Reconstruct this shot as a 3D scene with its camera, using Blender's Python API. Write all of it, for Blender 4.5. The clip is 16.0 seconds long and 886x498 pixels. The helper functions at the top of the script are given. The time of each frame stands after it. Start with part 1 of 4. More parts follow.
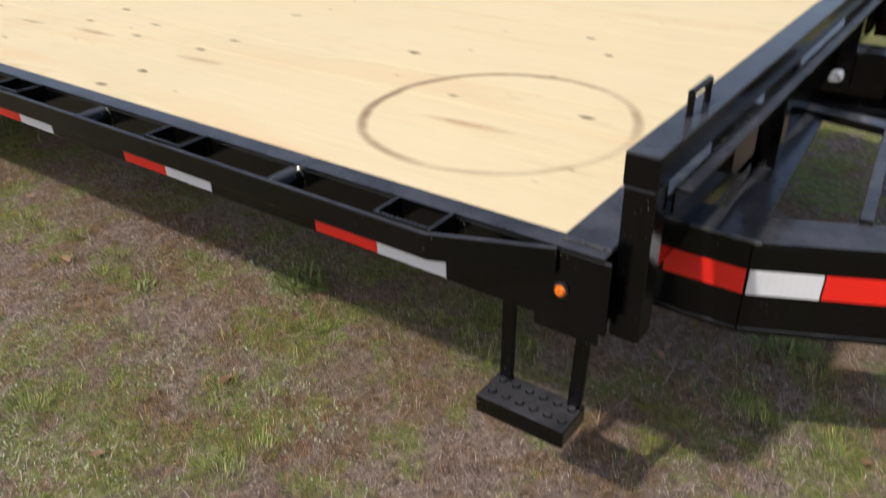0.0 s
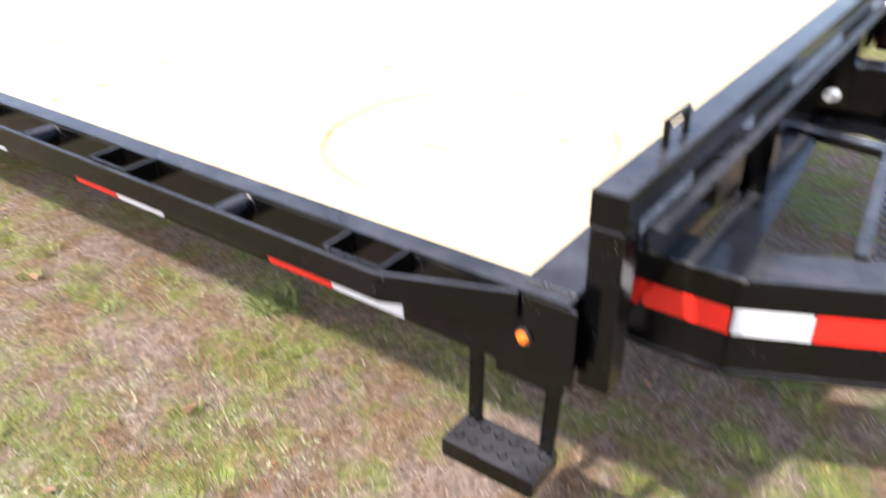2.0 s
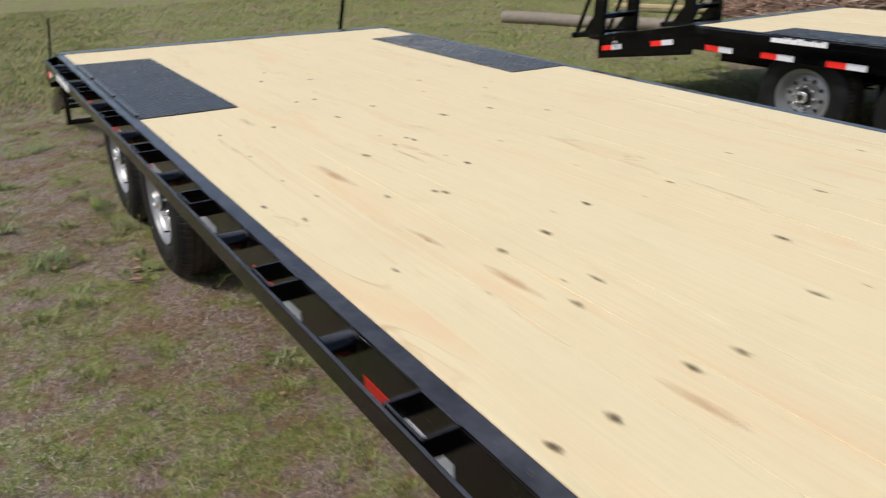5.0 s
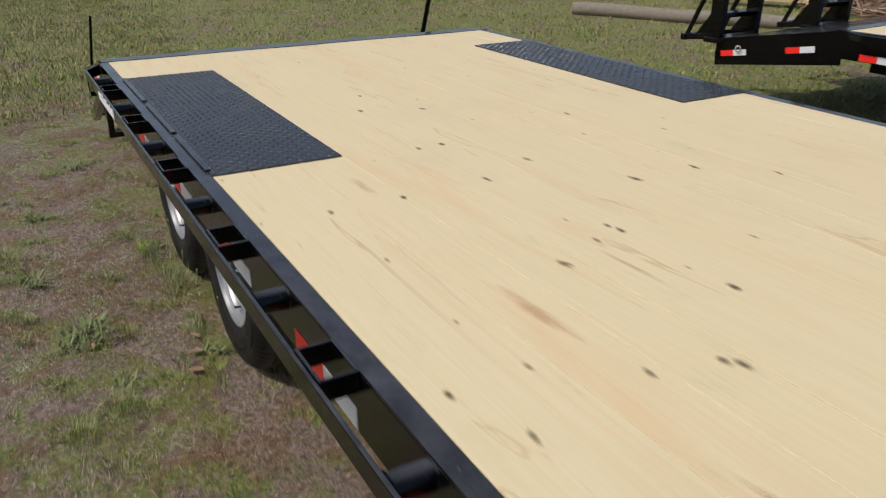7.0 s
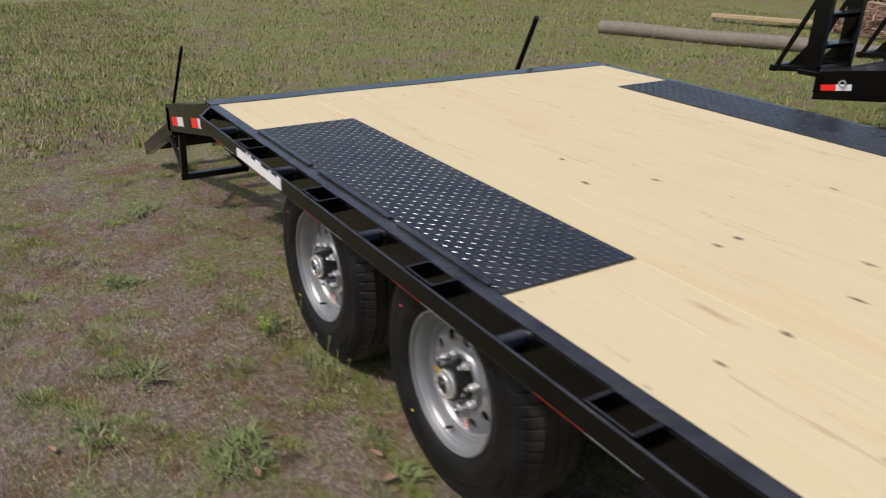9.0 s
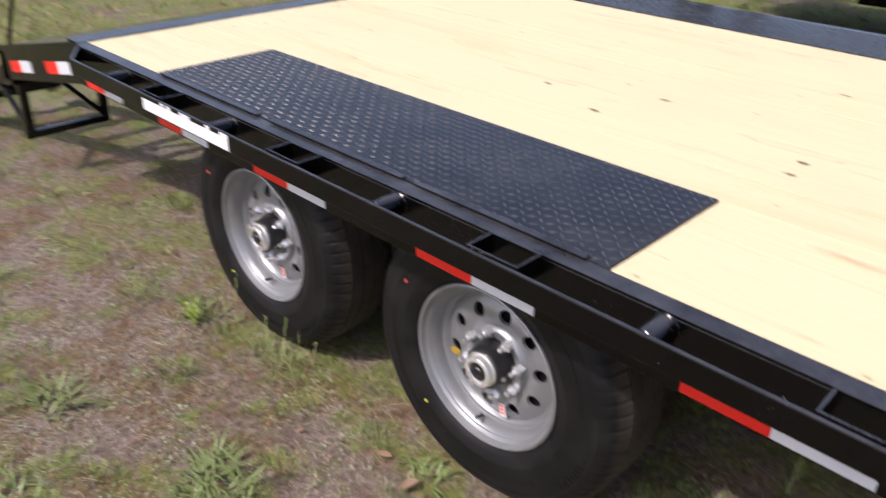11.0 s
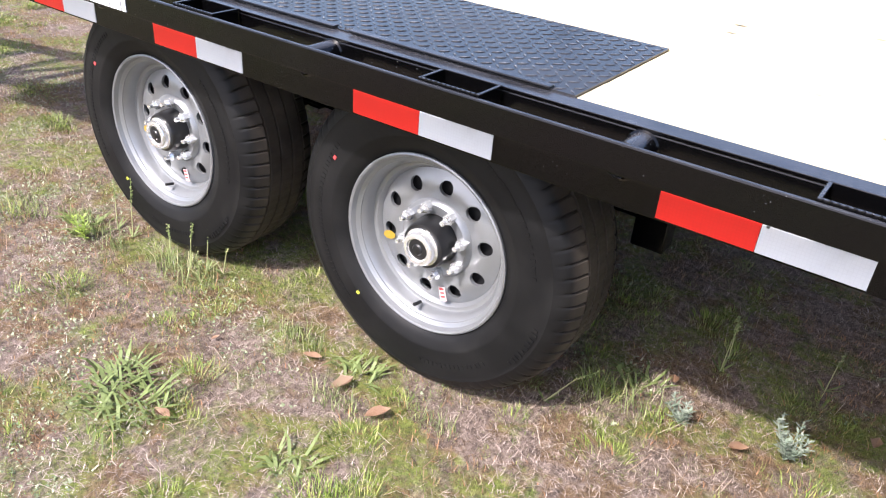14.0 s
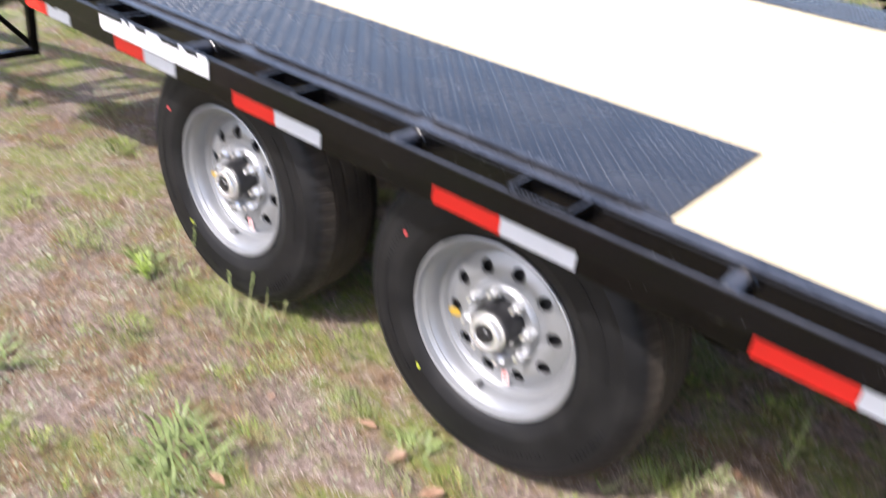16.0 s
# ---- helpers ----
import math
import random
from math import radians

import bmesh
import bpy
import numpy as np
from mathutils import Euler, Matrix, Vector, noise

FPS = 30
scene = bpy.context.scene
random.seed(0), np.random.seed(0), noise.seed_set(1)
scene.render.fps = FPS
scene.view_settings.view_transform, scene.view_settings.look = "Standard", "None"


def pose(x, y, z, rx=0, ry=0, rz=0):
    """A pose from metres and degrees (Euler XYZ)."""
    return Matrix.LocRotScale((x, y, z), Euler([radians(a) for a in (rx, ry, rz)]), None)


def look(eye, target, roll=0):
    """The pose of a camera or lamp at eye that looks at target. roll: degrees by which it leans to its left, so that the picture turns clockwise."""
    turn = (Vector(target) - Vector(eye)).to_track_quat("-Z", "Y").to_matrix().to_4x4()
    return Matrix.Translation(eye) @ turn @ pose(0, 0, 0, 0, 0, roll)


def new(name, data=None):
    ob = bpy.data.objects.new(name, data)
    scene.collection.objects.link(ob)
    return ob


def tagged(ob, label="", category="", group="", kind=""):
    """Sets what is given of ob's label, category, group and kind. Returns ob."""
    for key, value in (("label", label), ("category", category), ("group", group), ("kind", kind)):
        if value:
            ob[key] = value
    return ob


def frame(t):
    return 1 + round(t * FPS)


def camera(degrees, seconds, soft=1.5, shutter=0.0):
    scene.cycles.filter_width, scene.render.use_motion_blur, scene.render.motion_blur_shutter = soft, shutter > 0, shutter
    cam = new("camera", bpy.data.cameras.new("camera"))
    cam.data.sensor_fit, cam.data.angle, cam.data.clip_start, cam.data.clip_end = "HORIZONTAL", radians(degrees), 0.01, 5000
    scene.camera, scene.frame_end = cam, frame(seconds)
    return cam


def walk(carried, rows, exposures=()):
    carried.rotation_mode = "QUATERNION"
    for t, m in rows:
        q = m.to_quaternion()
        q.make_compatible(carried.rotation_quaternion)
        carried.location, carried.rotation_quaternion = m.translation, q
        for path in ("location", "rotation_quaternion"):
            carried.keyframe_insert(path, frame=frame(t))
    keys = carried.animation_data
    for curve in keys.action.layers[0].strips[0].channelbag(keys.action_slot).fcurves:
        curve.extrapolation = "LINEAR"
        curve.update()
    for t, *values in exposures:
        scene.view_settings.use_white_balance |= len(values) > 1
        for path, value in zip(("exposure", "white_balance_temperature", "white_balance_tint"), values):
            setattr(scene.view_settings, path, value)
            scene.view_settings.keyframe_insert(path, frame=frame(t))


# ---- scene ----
cam = camera(59.8, 16.0, 1.15, 0.9)
PATH = [
    (0, (4.722, -0.956, 1.451), (3.69, 0.433, 0.449), -1.4),
    (0.5, (4.728, -0.949, 1.403), (3.735, 0.41, 0.323), -2.6),
    (1, (4.728, -0.929, 1.37), (3.75, 0.411, 0.252), -2.9),
    (1.3, (4.727, -0.921, 1.364), (3.753, 0.421, 0.246), -2.7),
    (1.5, (4.727, -0.906, 1.37), (3.758, 0.438, 0.251), -2.5),
    (2, (4.711, -0.811, 1.443), (3.67, 0.578, 0.45), -1.2),
    (2.5, (4.645, -0.74, 1.502), (3.391, 0.503, 0.563), 0.3),
    (3, (4.512, -0.706, 1.508), (3.193, 0.494, 0.603), -0.5),
    (3.5, (4.21, -0.711, 1.467), (2.861, 0.515, 0.645), -0.5),
    (4, (4.032, -0.729, 1.5), (2.602, 0.424, 0.708), -0.6),
    (4.3, (3.936, -0.699, 1.559), (2.452, 0.373, 0.754), -1.1),
    (4.5, (3.796, -0.65, 1.532), (2.285, 0.403, 0.751), -1.2),
    (5, (3.586, -0.557, 1.569), (2.02, 0.417, 0.794), -0.6),
    (5.2, (3.501, -0.561, 1.577), (1.927, 0.385, 0.786), -0.1),
    (7.3, (2.372, -0.423, 1.575), (0.78, 0.47, 0.758), -0.2),
    (7.5, (2.296, -0.47, 1.595), (0.712, 0.428, 0.768), -0.2),
    (8, (2.006, -0.634, 1.629), (0.464, 0.37, 0.846), 1.7),
    (8.2, (1.909, -0.722, 1.66), (0.353, 0.26, 0.875), 1.6),
    (10.5, (0.914, -0.994, 1.547), (-0.477, 0.147, 0.673), 0.1),
    (11, (0.861, -1.021, 1.536), (-0.345, 0.244, 0.564), 1.4),
    (11.5, (0.819, -1.06, 1.431), (-0.274, 0.287, 0.435), 2.5),
    (12, (0.77, -1.099, 1.337), (-0.219, 0.338, 0.359), 5.7),
    (12.5, (0.761, -1.124, 1.284), (-0.208, 0.311, 0.282), 4.7),
    (13, (0.779, -1.106, 1.268), (-0.17, 0.336, 0.259), 4.9),
    (13.5, (0.779, -1.104, 1.26), (-0.166, 0.335, 0.241), 4.7),
    (14, (0.775, -1.098, 1.256), (-0.178, 0.34, 0.244), 4.7),
    (14.5, (0.771, -1.111, 1.257), (-0.193, 0.323, 0.25), 4.8),
    (15, (0.759, -1.111, 1.239), (-0.232, 0.296, 0.221), 4.5),
    (15.5, (0.732, -1.07, 1.26), (-0.233, 0.326, 0.202), 5.9),
    (16, (0.634, -1.051, 1.388), (-0.397, 0.328, 0.372), 6.8),
]
EXPOSURES = [(0, 0.05, 6600, 13), (0.5, 0.22, 6700, 15), (1.0, 1.02, 6700, 16), (1.5, 1.32, 6650, 17), (2.0, 1.45, 6500, 15), (2.5, 1.22, 6250, 16), (3.0, 0.62, 5950, 17), (3.5, 0.33, 5950, 14), (4.0, 0.15, 6200, 13), (5.0, -0.08, 6350, 12), (7.5, -0.4, 6500, 12), (8.0, -0.45, 6500, 13), (10.5, 0.26, 6350, 16), (11.0, 0.35, 6320, 21), (11.5, 0.64, 6300, 23), (12, 0.85, 6250, 21), (12.5, 1.14, 6180, 19), (13, 1.25, 6150, 18), (14.5, 1.34, 6150, 18), (16, 1.3, 6150, 18)]
walk(cam, [(t, look(eye, target, roll)) for t, eye, target, roll in PATH], EXPOSURES)

# ---- light ----
SUN_TO = Vector((-0.18, -0.84, 1.0)).normalized()
world = bpy.data.worlds.new("sky")
scene.world = world
world.use_nodes = True
wn = world.node_tree.nodes
sky = wn.new("ShaderNodeTexSky")
sky.sky_type, sky.sun_disc = "NISHITA", False
sky.sun_elevation = math.asin(SUN_TO.z)
sky.sun_rotation = math.atan2(SUN_TO.x, SUN_TO.y)
sky.air_density, sky.dust_density = 1.0, 3.0
world.node_tree.links.new(sky.outputs[0], wn["Background"].inputs[0])
wn["Background"].inputs[1].default_value = 0.15
sun = new("sun", bpy.data.lights.new("sun", "SUN"))
sun.data.energy, sun.data.angle, sun.data.color = 3.0, radians(1.6), (1.0, 0.95, 0.87)
sun.matrix_world = look(SUN_TO * 20, (0, 0, 0))


# ---- materials ----
def material(name, base=(0.5, 0.5, 0.5), rough=0.5, metal=0.0, coat=0.0):
    m = bpy.data.materials.new(name)
    m.use_nodes = True
    b = m.node_tree.nodes["Principled BSDF"]
    b.inputs["Base Color"].default_value = (*base, 1)
    b.inputs["Roughness"].default_value = rough
    b.inputs["Metallic"].default_value = metal
    b.inputs["Coat Weight"].default_value = coat
    b.inputs["Coat Roughness"].default_value = 0.08
    return m


class Net:
    """Small shorthand for building a node tree."""

    def __init__(self, m):
        self.t = m.node_tree
        self.b = m.node_tree.nodes["Principled BSDF"]
        self.co = self.t.nodes.new("ShaderNodeTexCoord").outputs["Object"]

    def put(self, out, to):
        self.t.links.new(out, to)

    def scaled(self, sx, sy, sz, src=None, rot=(0, 0, 0)):
        n = self.t.nodes.new("ShaderNodeMapping")
        n.inputs["Scale"].default_value = (sx, sy, sz)
        n.inputs["Rotation"].default_value = rot
        self.put(src or self.co, n.inputs[0])
        return n.outputs[0]

    def noise(self, scale, detail=4.0, rough=0.55, src=None, distort=0.0):
        n = self.t.nodes.new("ShaderNodeTexNoise")
        n.inputs["Scale"].default_value, n.inputs["Detail"].default_value = scale, detail
        n.inputs["Roughness"].default_value, n.inputs["Distortion"].default_value = rough, distort
        self.put(src or self.co, n.inputs["Vector"])
        return n.outputs["Fac"]

    def voronoi(self, scale, src=None, feature="F1", rnd=1.0, dims="3D"):
        n = self.t.nodes.new("ShaderNodeTexVoronoi")
        n.feature = feature
        n.voronoi_dimensions = dims
        n.inputs["Scale"].default_value = scale
        n.inputs["Randomness"].default_value = rnd
        self.put(src or self.co, n.inputs["Vector"])
        return n

    def ramp(self, fac, *stops):
        n = self.t.nodes.new("ShaderNodeValToRGB")
        e = n.color_ramp.elements
        while len(e) < len(stops):
            e.new(0.5)
        for k, (p, c) in zip(e, stops):
            k.position, k.color = p, (*c, 1) if len(c) == 3 else c
        self.put(fac, n.inputs[0])
        return n.outputs[0]

    def grey(self, fac, lo, hi, a=0.0, b=1.0):
        n = self.t.nodes.new("ShaderNodeMapRange")
        for k, v in zip(("From Min", "From Max", "To Min", "To Max"), (lo, hi, a, b)):
            n.inputs[k].default_value = v
        self.put(fac, n.inputs[0])
        return n.outputs[0]

    def mix(self, fac, a, b, mode="MIX"):
        n = self.t.nodes.new("ShaderNodeMix")
        n.data_type, n.blend_type = "RGBA", mode
        for v, s in ((fac, 0), (a, 6), (b, 7)):
            if isinstance(v, (int, float)):
                n.inputs[s].default_value = v
            elif isinstance(v, tuple):
                n.inputs[s].default_value = (*v, 1)
            else:
                self.put(v, n.inputs[s])
        return n.outputs[2]

    def math(self, op, a, b=0.0):
        n = self.t.nodes.new("ShaderNodeMath")
        n.operation = op
        for v, s in ((a, 0), (b, 1)):
            if isinstance(v, (int, float)):
                n.inputs[s].default_value = v
            else:
                self.put(v, n.inputs[s])
        return n.outputs[0]

    def bump(self, height, strength=0.3, dist=0.01):
        n = self.t.nodes.new("ShaderNodeBump")
        n.inputs["Strength"].default_value, n.inputs["Distance"].default_value = strength, dist
        self.put(height, n.inputs["Height"])
        self.put(n.outputs[0], self.b.inputs["Normal"])

    def base(self, c):
        self.put(c, self.b.inputs["Base Color"])

    def rough(self, c):
        self.put(c, self.b.inputs["Roughness"])

    def random(self):
        return self.t.nodes.new("ShaderNodeObjectInfo").outputs["Random"]

    def island(self):
        return self.t.nodes.new("ShaderNodeNewGeometry").outputs["Random Per Island"]


def black_paint():
    """Glossy black enamel, a little wavy, with pale overspray specks, faint dust, and sky sheen painted on the upward
    faces.
    """
    m = material("black_enamel", (0.0016, 0.0016, 0.0018), 0.12)
    m.node_tree.nodes["Principled BSDF"].inputs["IOR"].default_value = 1.40
    n = Net(m)
    dust = n.noise(5, 6, 0.65)
    specks = n.voronoi(95).outputs["Distance"]
    spot = n.math("MULTIPLY", n.grey(specks, 0.12, 0.05), n.grey(n.noise(9, 3), 0.54, 0.60))
    c = n.mix(n.grey(dust, 0.58, 0.85, 0.0, 0.10), (0.0016, 0.0016, 0.0018), (0.035, 0.032, 0.030))
    # sky reflection put into the base colour: upward faces mixed to patchy blue-grey
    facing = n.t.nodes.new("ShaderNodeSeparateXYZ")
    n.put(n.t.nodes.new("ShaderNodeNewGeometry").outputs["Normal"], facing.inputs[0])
    sky_sheen = n.math("MULTIPLY", n.grey(facing.outputs[2], 0.75, 0.95), n.grey(n.noise(11, 5, 0.65), 0.3, 0.7, 0.25, 0.85))
    c = n.mix(sky_sheen, c, (0.076, 0.078, 0.087))
    n.base(n.mix(n.math("MULTIPLY", spot, 0.7), c, (0.30, 0.30, 0.30)))
    n.rough(n.grey(dust, 0.35, 0.8, 0.10, 0.28))
    n.bump(n.math("ADD", n.noise(26, 3), n.math("MULTIPLY", n.noise(4, 2), 0.6)), 0.07, 0.004)
    return m


def tread_paint():
    """Black paint on tread plate, scuffed to grey on the raised bars."""
    m = material("tread_plate_paint", (0.012, 0.012, 0.013), 0.4)
    n = Net(m)
    d = n.noise(3, 5, 0.65)
    sep = n.t.nodes.new("ShaderNodeSeparateXYZ")
    n.put(n.co, sep.inputs[0])
    worn = n.math("MULTIPLY", n.grey(sep.outputs[2], 0.8445, 0.8457), n.grey(n.noise(9, 4, 0.6), 0.35, 0.65, 0.3, 1.0))
    c = n.mix(n.grey(d, 0.36, 0.66), (0.010, 0.010, 0.011), (0.031, 0.031, 0.033))
    n.base(n.mix(worn, c, (0.13, 0.13, 0.133)))
    n.rough(n.grey(d, 0.3, 0.7, 0.16, 0.36))
    n.bump(n.noise(7, 3, 0.5), 0.10, 0.01)
    return m


def pine():
    """Fresh treated pine: pale straw with fine lengthwise grain, reddish streaks, brown knots, a tyre scuff ring."""
    m = material("pine_plank", (0.7, 0.55, 0.33), 0.62)
    n = Net(m)
    rnd = n.random()
    shift = n.t.nodes.new("ShaderNodeVectorMath")
    shift.operation = "ADD"
    comb = n.t.nodes.new("ShaderNodeCombineXYZ")
    n.put(n.math("MULTIPLY", rnd, 37.0), comb.inputs[0])
    n.put(n.math("MULTIPLY", rnd, 11.0), comb.inputs[2])
    n.put(n.co, shift.inputs[0])
    n.put(comb.outputs[0], shift.inputs[1])
    co = shift.outputs[0]
    warp = n.noise(1.3, 2, 0.5, n.scaled(1.0, 5.0, 1.0, co))
    grain = n.noise(7, 6, 0.65, n.scaled(0.5, 14, 3, co), 0.6)
    fine = n.noise(30, 4, 0.6, n.scaled(0.25, 9, 3, co))
    c = n.ramp(grain, (0.3, (0.73, 0.59, 0.36)), (0.55, (0.78, 0.65, 0.42)), (0.8, (0.80, 0.69, 0.48)))
    c = n.mix(n.grey(fine, 0.55, 0.85, 0, 0.22), c, (0.66, 0.51, 0.30))
    tone = n.noise(1.1, 3, 0.5, n.scaled(0.5, 1.6, 1, co))
    c = n.mix(n.grey(tone, 0.3, 0.7, 0, 0.5), c, (0.76, 0.66, 0.42))
    c = n.mix(n.grey(rnd, 0, 1, 0.0, 0.25), c, (0.81, 0.72, 0.50))
    streak = n.noise(1.9, 3, 0.55, n.scaled(0.42, 3.6, 1, co), 1.2)
    c = n.mix(n.grey(streak, 0.57, 0.72, 0, 0.42), c, (0.76, 0.50, 0.28))
    smudge = n.noise(4.5, 4, 0.6, n.scaled(0.7, 1.6, 1, co))
    c = n.mix(n.grey(smudge, 0.60, 0.74, 0, 0.35), c, (0.58, 0.55, 0.33))
    edge = n.math("ABSOLUTE", n.math("SUBTRACT", streak, 0.60))
    c = n.mix(n.math("MULTIPLY", n.grey(edge, 0.012, 0.0), n.grey(tone, 0.5, 0.62, 0, 0.55)), c, (0.46, 0.26, 0.12))
    # long wavering growth lines
    wave = n.noise(2.4, 2, 0.5, n.scaled(0.16, 3.0, 1, co), 0.8)
    rings = n.math("ABSOLUTE", n.math("SUBTRACT", n.math("FRACT", n.math("MULTIPLY", wave, 9.0)), 0.5))
    c = n.mix(n.math("MULTIPLY", n.grey(rings, 0.05, 0.0), n.grey(smudge, 0.54, 0.68, 0, 0.28)), c, (0.58, 0.41, 0.21))
    wob = n.math("MULTIPLY", n.math("SUBTRACT", n.noise(22, 3, 0.6, co), 0.5), 0.07)
    for sc, size, seed, dark in ((6.6, 0.030, 0.80, 0.8),):
        kv = n.voronoi(sc, n.scaled(0.44, 1.15, 1.0, co if seed < 0.5 else n.scaled(1, 1, 1, n.co, (0, 0, sc * 0.01))), "F1", 1.0, "2D")
        dist = n.math("ADD", kv.outputs["Distance"], wob)
        near = n.grey(dist, size, size * 0.45)
        halo = n.grey(dist, size * 2.6, size * 0.8)
        sepc = n.t.nodes.new("ShaderNodeSeparateColor")
        n.put(kv.outputs["Color"], sepc.inputs[0])
        pick = n.grey(sepc.outputs[0], seed, seed + 0.02)
        c = n.mix(n.math("MULTIPLY", n.math("MULTIPLY", halo, pick), 0.28), c, (0.60, 0.46, 0.26))
        kc = n.mix(n.noise(45, 3, 0.6, co), n.mix(sepc.outputs[1], (0.05, 0.035, 0.02), (0.20, 0.13, 0.06)), n.mix(sepc.outputs[2], (0.30, 0.22, 0.13), (0.46, 0.40, 0.24)))
        c = n.mix(n.math("MULTIPLY", n.math("MULTIPLY", near, pick), dark), c, kc)
    # scuff ring left by a tyre near the front edge
    sep = n.t.nodes.new("ShaderNodeSeparateXYZ")
    n.put(n.co, sep.inputs[0])
    dx, dy = n.math("SUBTRACT", sep.outputs[0], 3.850), n.math("SUBTRACT", sep.outputs[1], 0.442)
    r = n.math("SQRT", n.math("ADD", n.math("MULTIPLY", dx, dx), n.math("MULTIPLY", dy, dy)))
    ring = n.math("ABSOLUTE", n.math("SUBTRACT", n.math("ADD", r, n.grey(n.noise(6, 3), 0, 1, -0.012, 0.012)), 0.306))
    ringf = n.math("MULTIPLY", n.grey(ring, 0.017, 0.004), n.grey(n.noise(3, 4, 0.65), 0.36, 0.62, 0.22, 0.92))
    c = n.mix(ringf, c, (0.25, 0.145, 0.075))
    dirt = n.noise(1.7, 5, 0.65)
    c = n.mix(n.grey(dirt, 0.52, 0.75, 0, 0.25), c, (0.62, 0.52, 0.34))
    n.base(n.mix(1.0, c, (0.928, 0.920, 0.855), "MULTIPLY"))
    n.bump(n.math("ADD", grain, n.math("MULTIPLY", fine, 0.5)), 0.10, 0.002)
    return m


def stain(name, lo, hi, strength, soft):
    """A stain in the wood that fades out from the middle of a unit disc; the tone differs from piece to piece."""
    m = material(name, lo, 0.65)
    n = Net(m)
    v = n.t.nodes.new("ShaderNodeVectorMath")
    v.operation = "LENGTH"
    n.put(n.co, v.inputs[0])
    rnd = n.random()
    move = n.t.nodes.new("ShaderNodeVectorMath")
    move.operation = "ADD"
    n.put(n.co, move.inputs[0])
    n.put(n.math("MULTIPLY", rnd, 50.0), move.inputs[1])
    wob = n.noise(1.6, 5, 0.65, move.outputs[0])
    d = n.math("ADD", v.outputs["Value"], n.math("MULTIPLY", n.math("SUBTRACT", wob, 0.5), 1.1))
    n.base(n.mix(n.grey(d, 0.05, 0.6), lo, hi))
    a = n.math("MULTIPLY", n.math("MULTIPLY", n.grey(d, soft, 0.15), n.grey(v.outputs["Value"], 1.0, 0.75)), n.grey(rnd, 0, 1, strength * 0.55, strength))
    n.put(a, n.b.inputs["Alpha"])
    return m


def tape(name, base):
    m = material(name, base, 0.42, 0.0, 0.1)
    n = Net(m)
    hexes = n.voronoi(170, None, "DISTANCE_TO_EDGE", 0.15).outputs["Distance"]
    c = n.mix(n.grey(hexes, 0.04, 0.10, 0.2, 0.0), base, tuple(v * 0.75 for v in base))
    n.base(n.mix(n.grey(n.noise(14, 5, 0.7), 0.55, 0.75, 0, 0.25), c, tuple(v * 0.65 for v in base)))
    n.bump(n.noise(60, 3), 0.1, 0.001)
    return m


def rubber():
    m = material("tyre_rubber", (0.014, 0.014, 0.015), 0.55)
    n = Net(m)
    d = n.noise(9, 5, 0.65)
    c = n.mix(n.grey(d, 0.45, 0.8), (0.006, 0.006, 0.0065), (0.014, 0.0135, 0.013))
    sep = n.t.nodes.new("ShaderNodeSeparateXYZ")
    n.put(n.co, sep.inputs[0])
    r = n.math("SQRT", n.math("ADD", n.math("MULTIPLY", sep.outputs[0], sep.outputs[0]), n.math("MULTIPLY", sep.outputs[2], sep.outputs[2])))
    worn = n.math("MULTIPLY", n.grey(r, 0.372, 0.388), n.grey(n.noise(7, 4, 0.6), 0.3, 0.65, 0.25, 0.85))
    n.b.inputs["IOR"].default_value = 1.32
    n.base(n.mix(worn, c, (0.085, 0.07, 0.055)))
    n.rough(n.grey(d, 0.3, 0.7, 0.45, 0.62))
    n.bump(n.noise(70, 3), 0.15, 0.002)
    return m


def silver():
    m = material("silver_wheel_paint", (0.36, 0.36, 0.355), 0.42, 0.55)
    n = Net(m)
    d = n.noise(14, 5, 0.6)
    n.base(n.mix(n.grey(d, 0.5, 0.8, 0, 0.35), (0.272, 0.280, 0.288), (0.20, 0.20, 0.20)))
    n.rough(n.grey(d, 0.3, 0.7, 0.32, 0.46))
    n.bump(n.noise(200, 2), 0.08, 0.001)
    return m


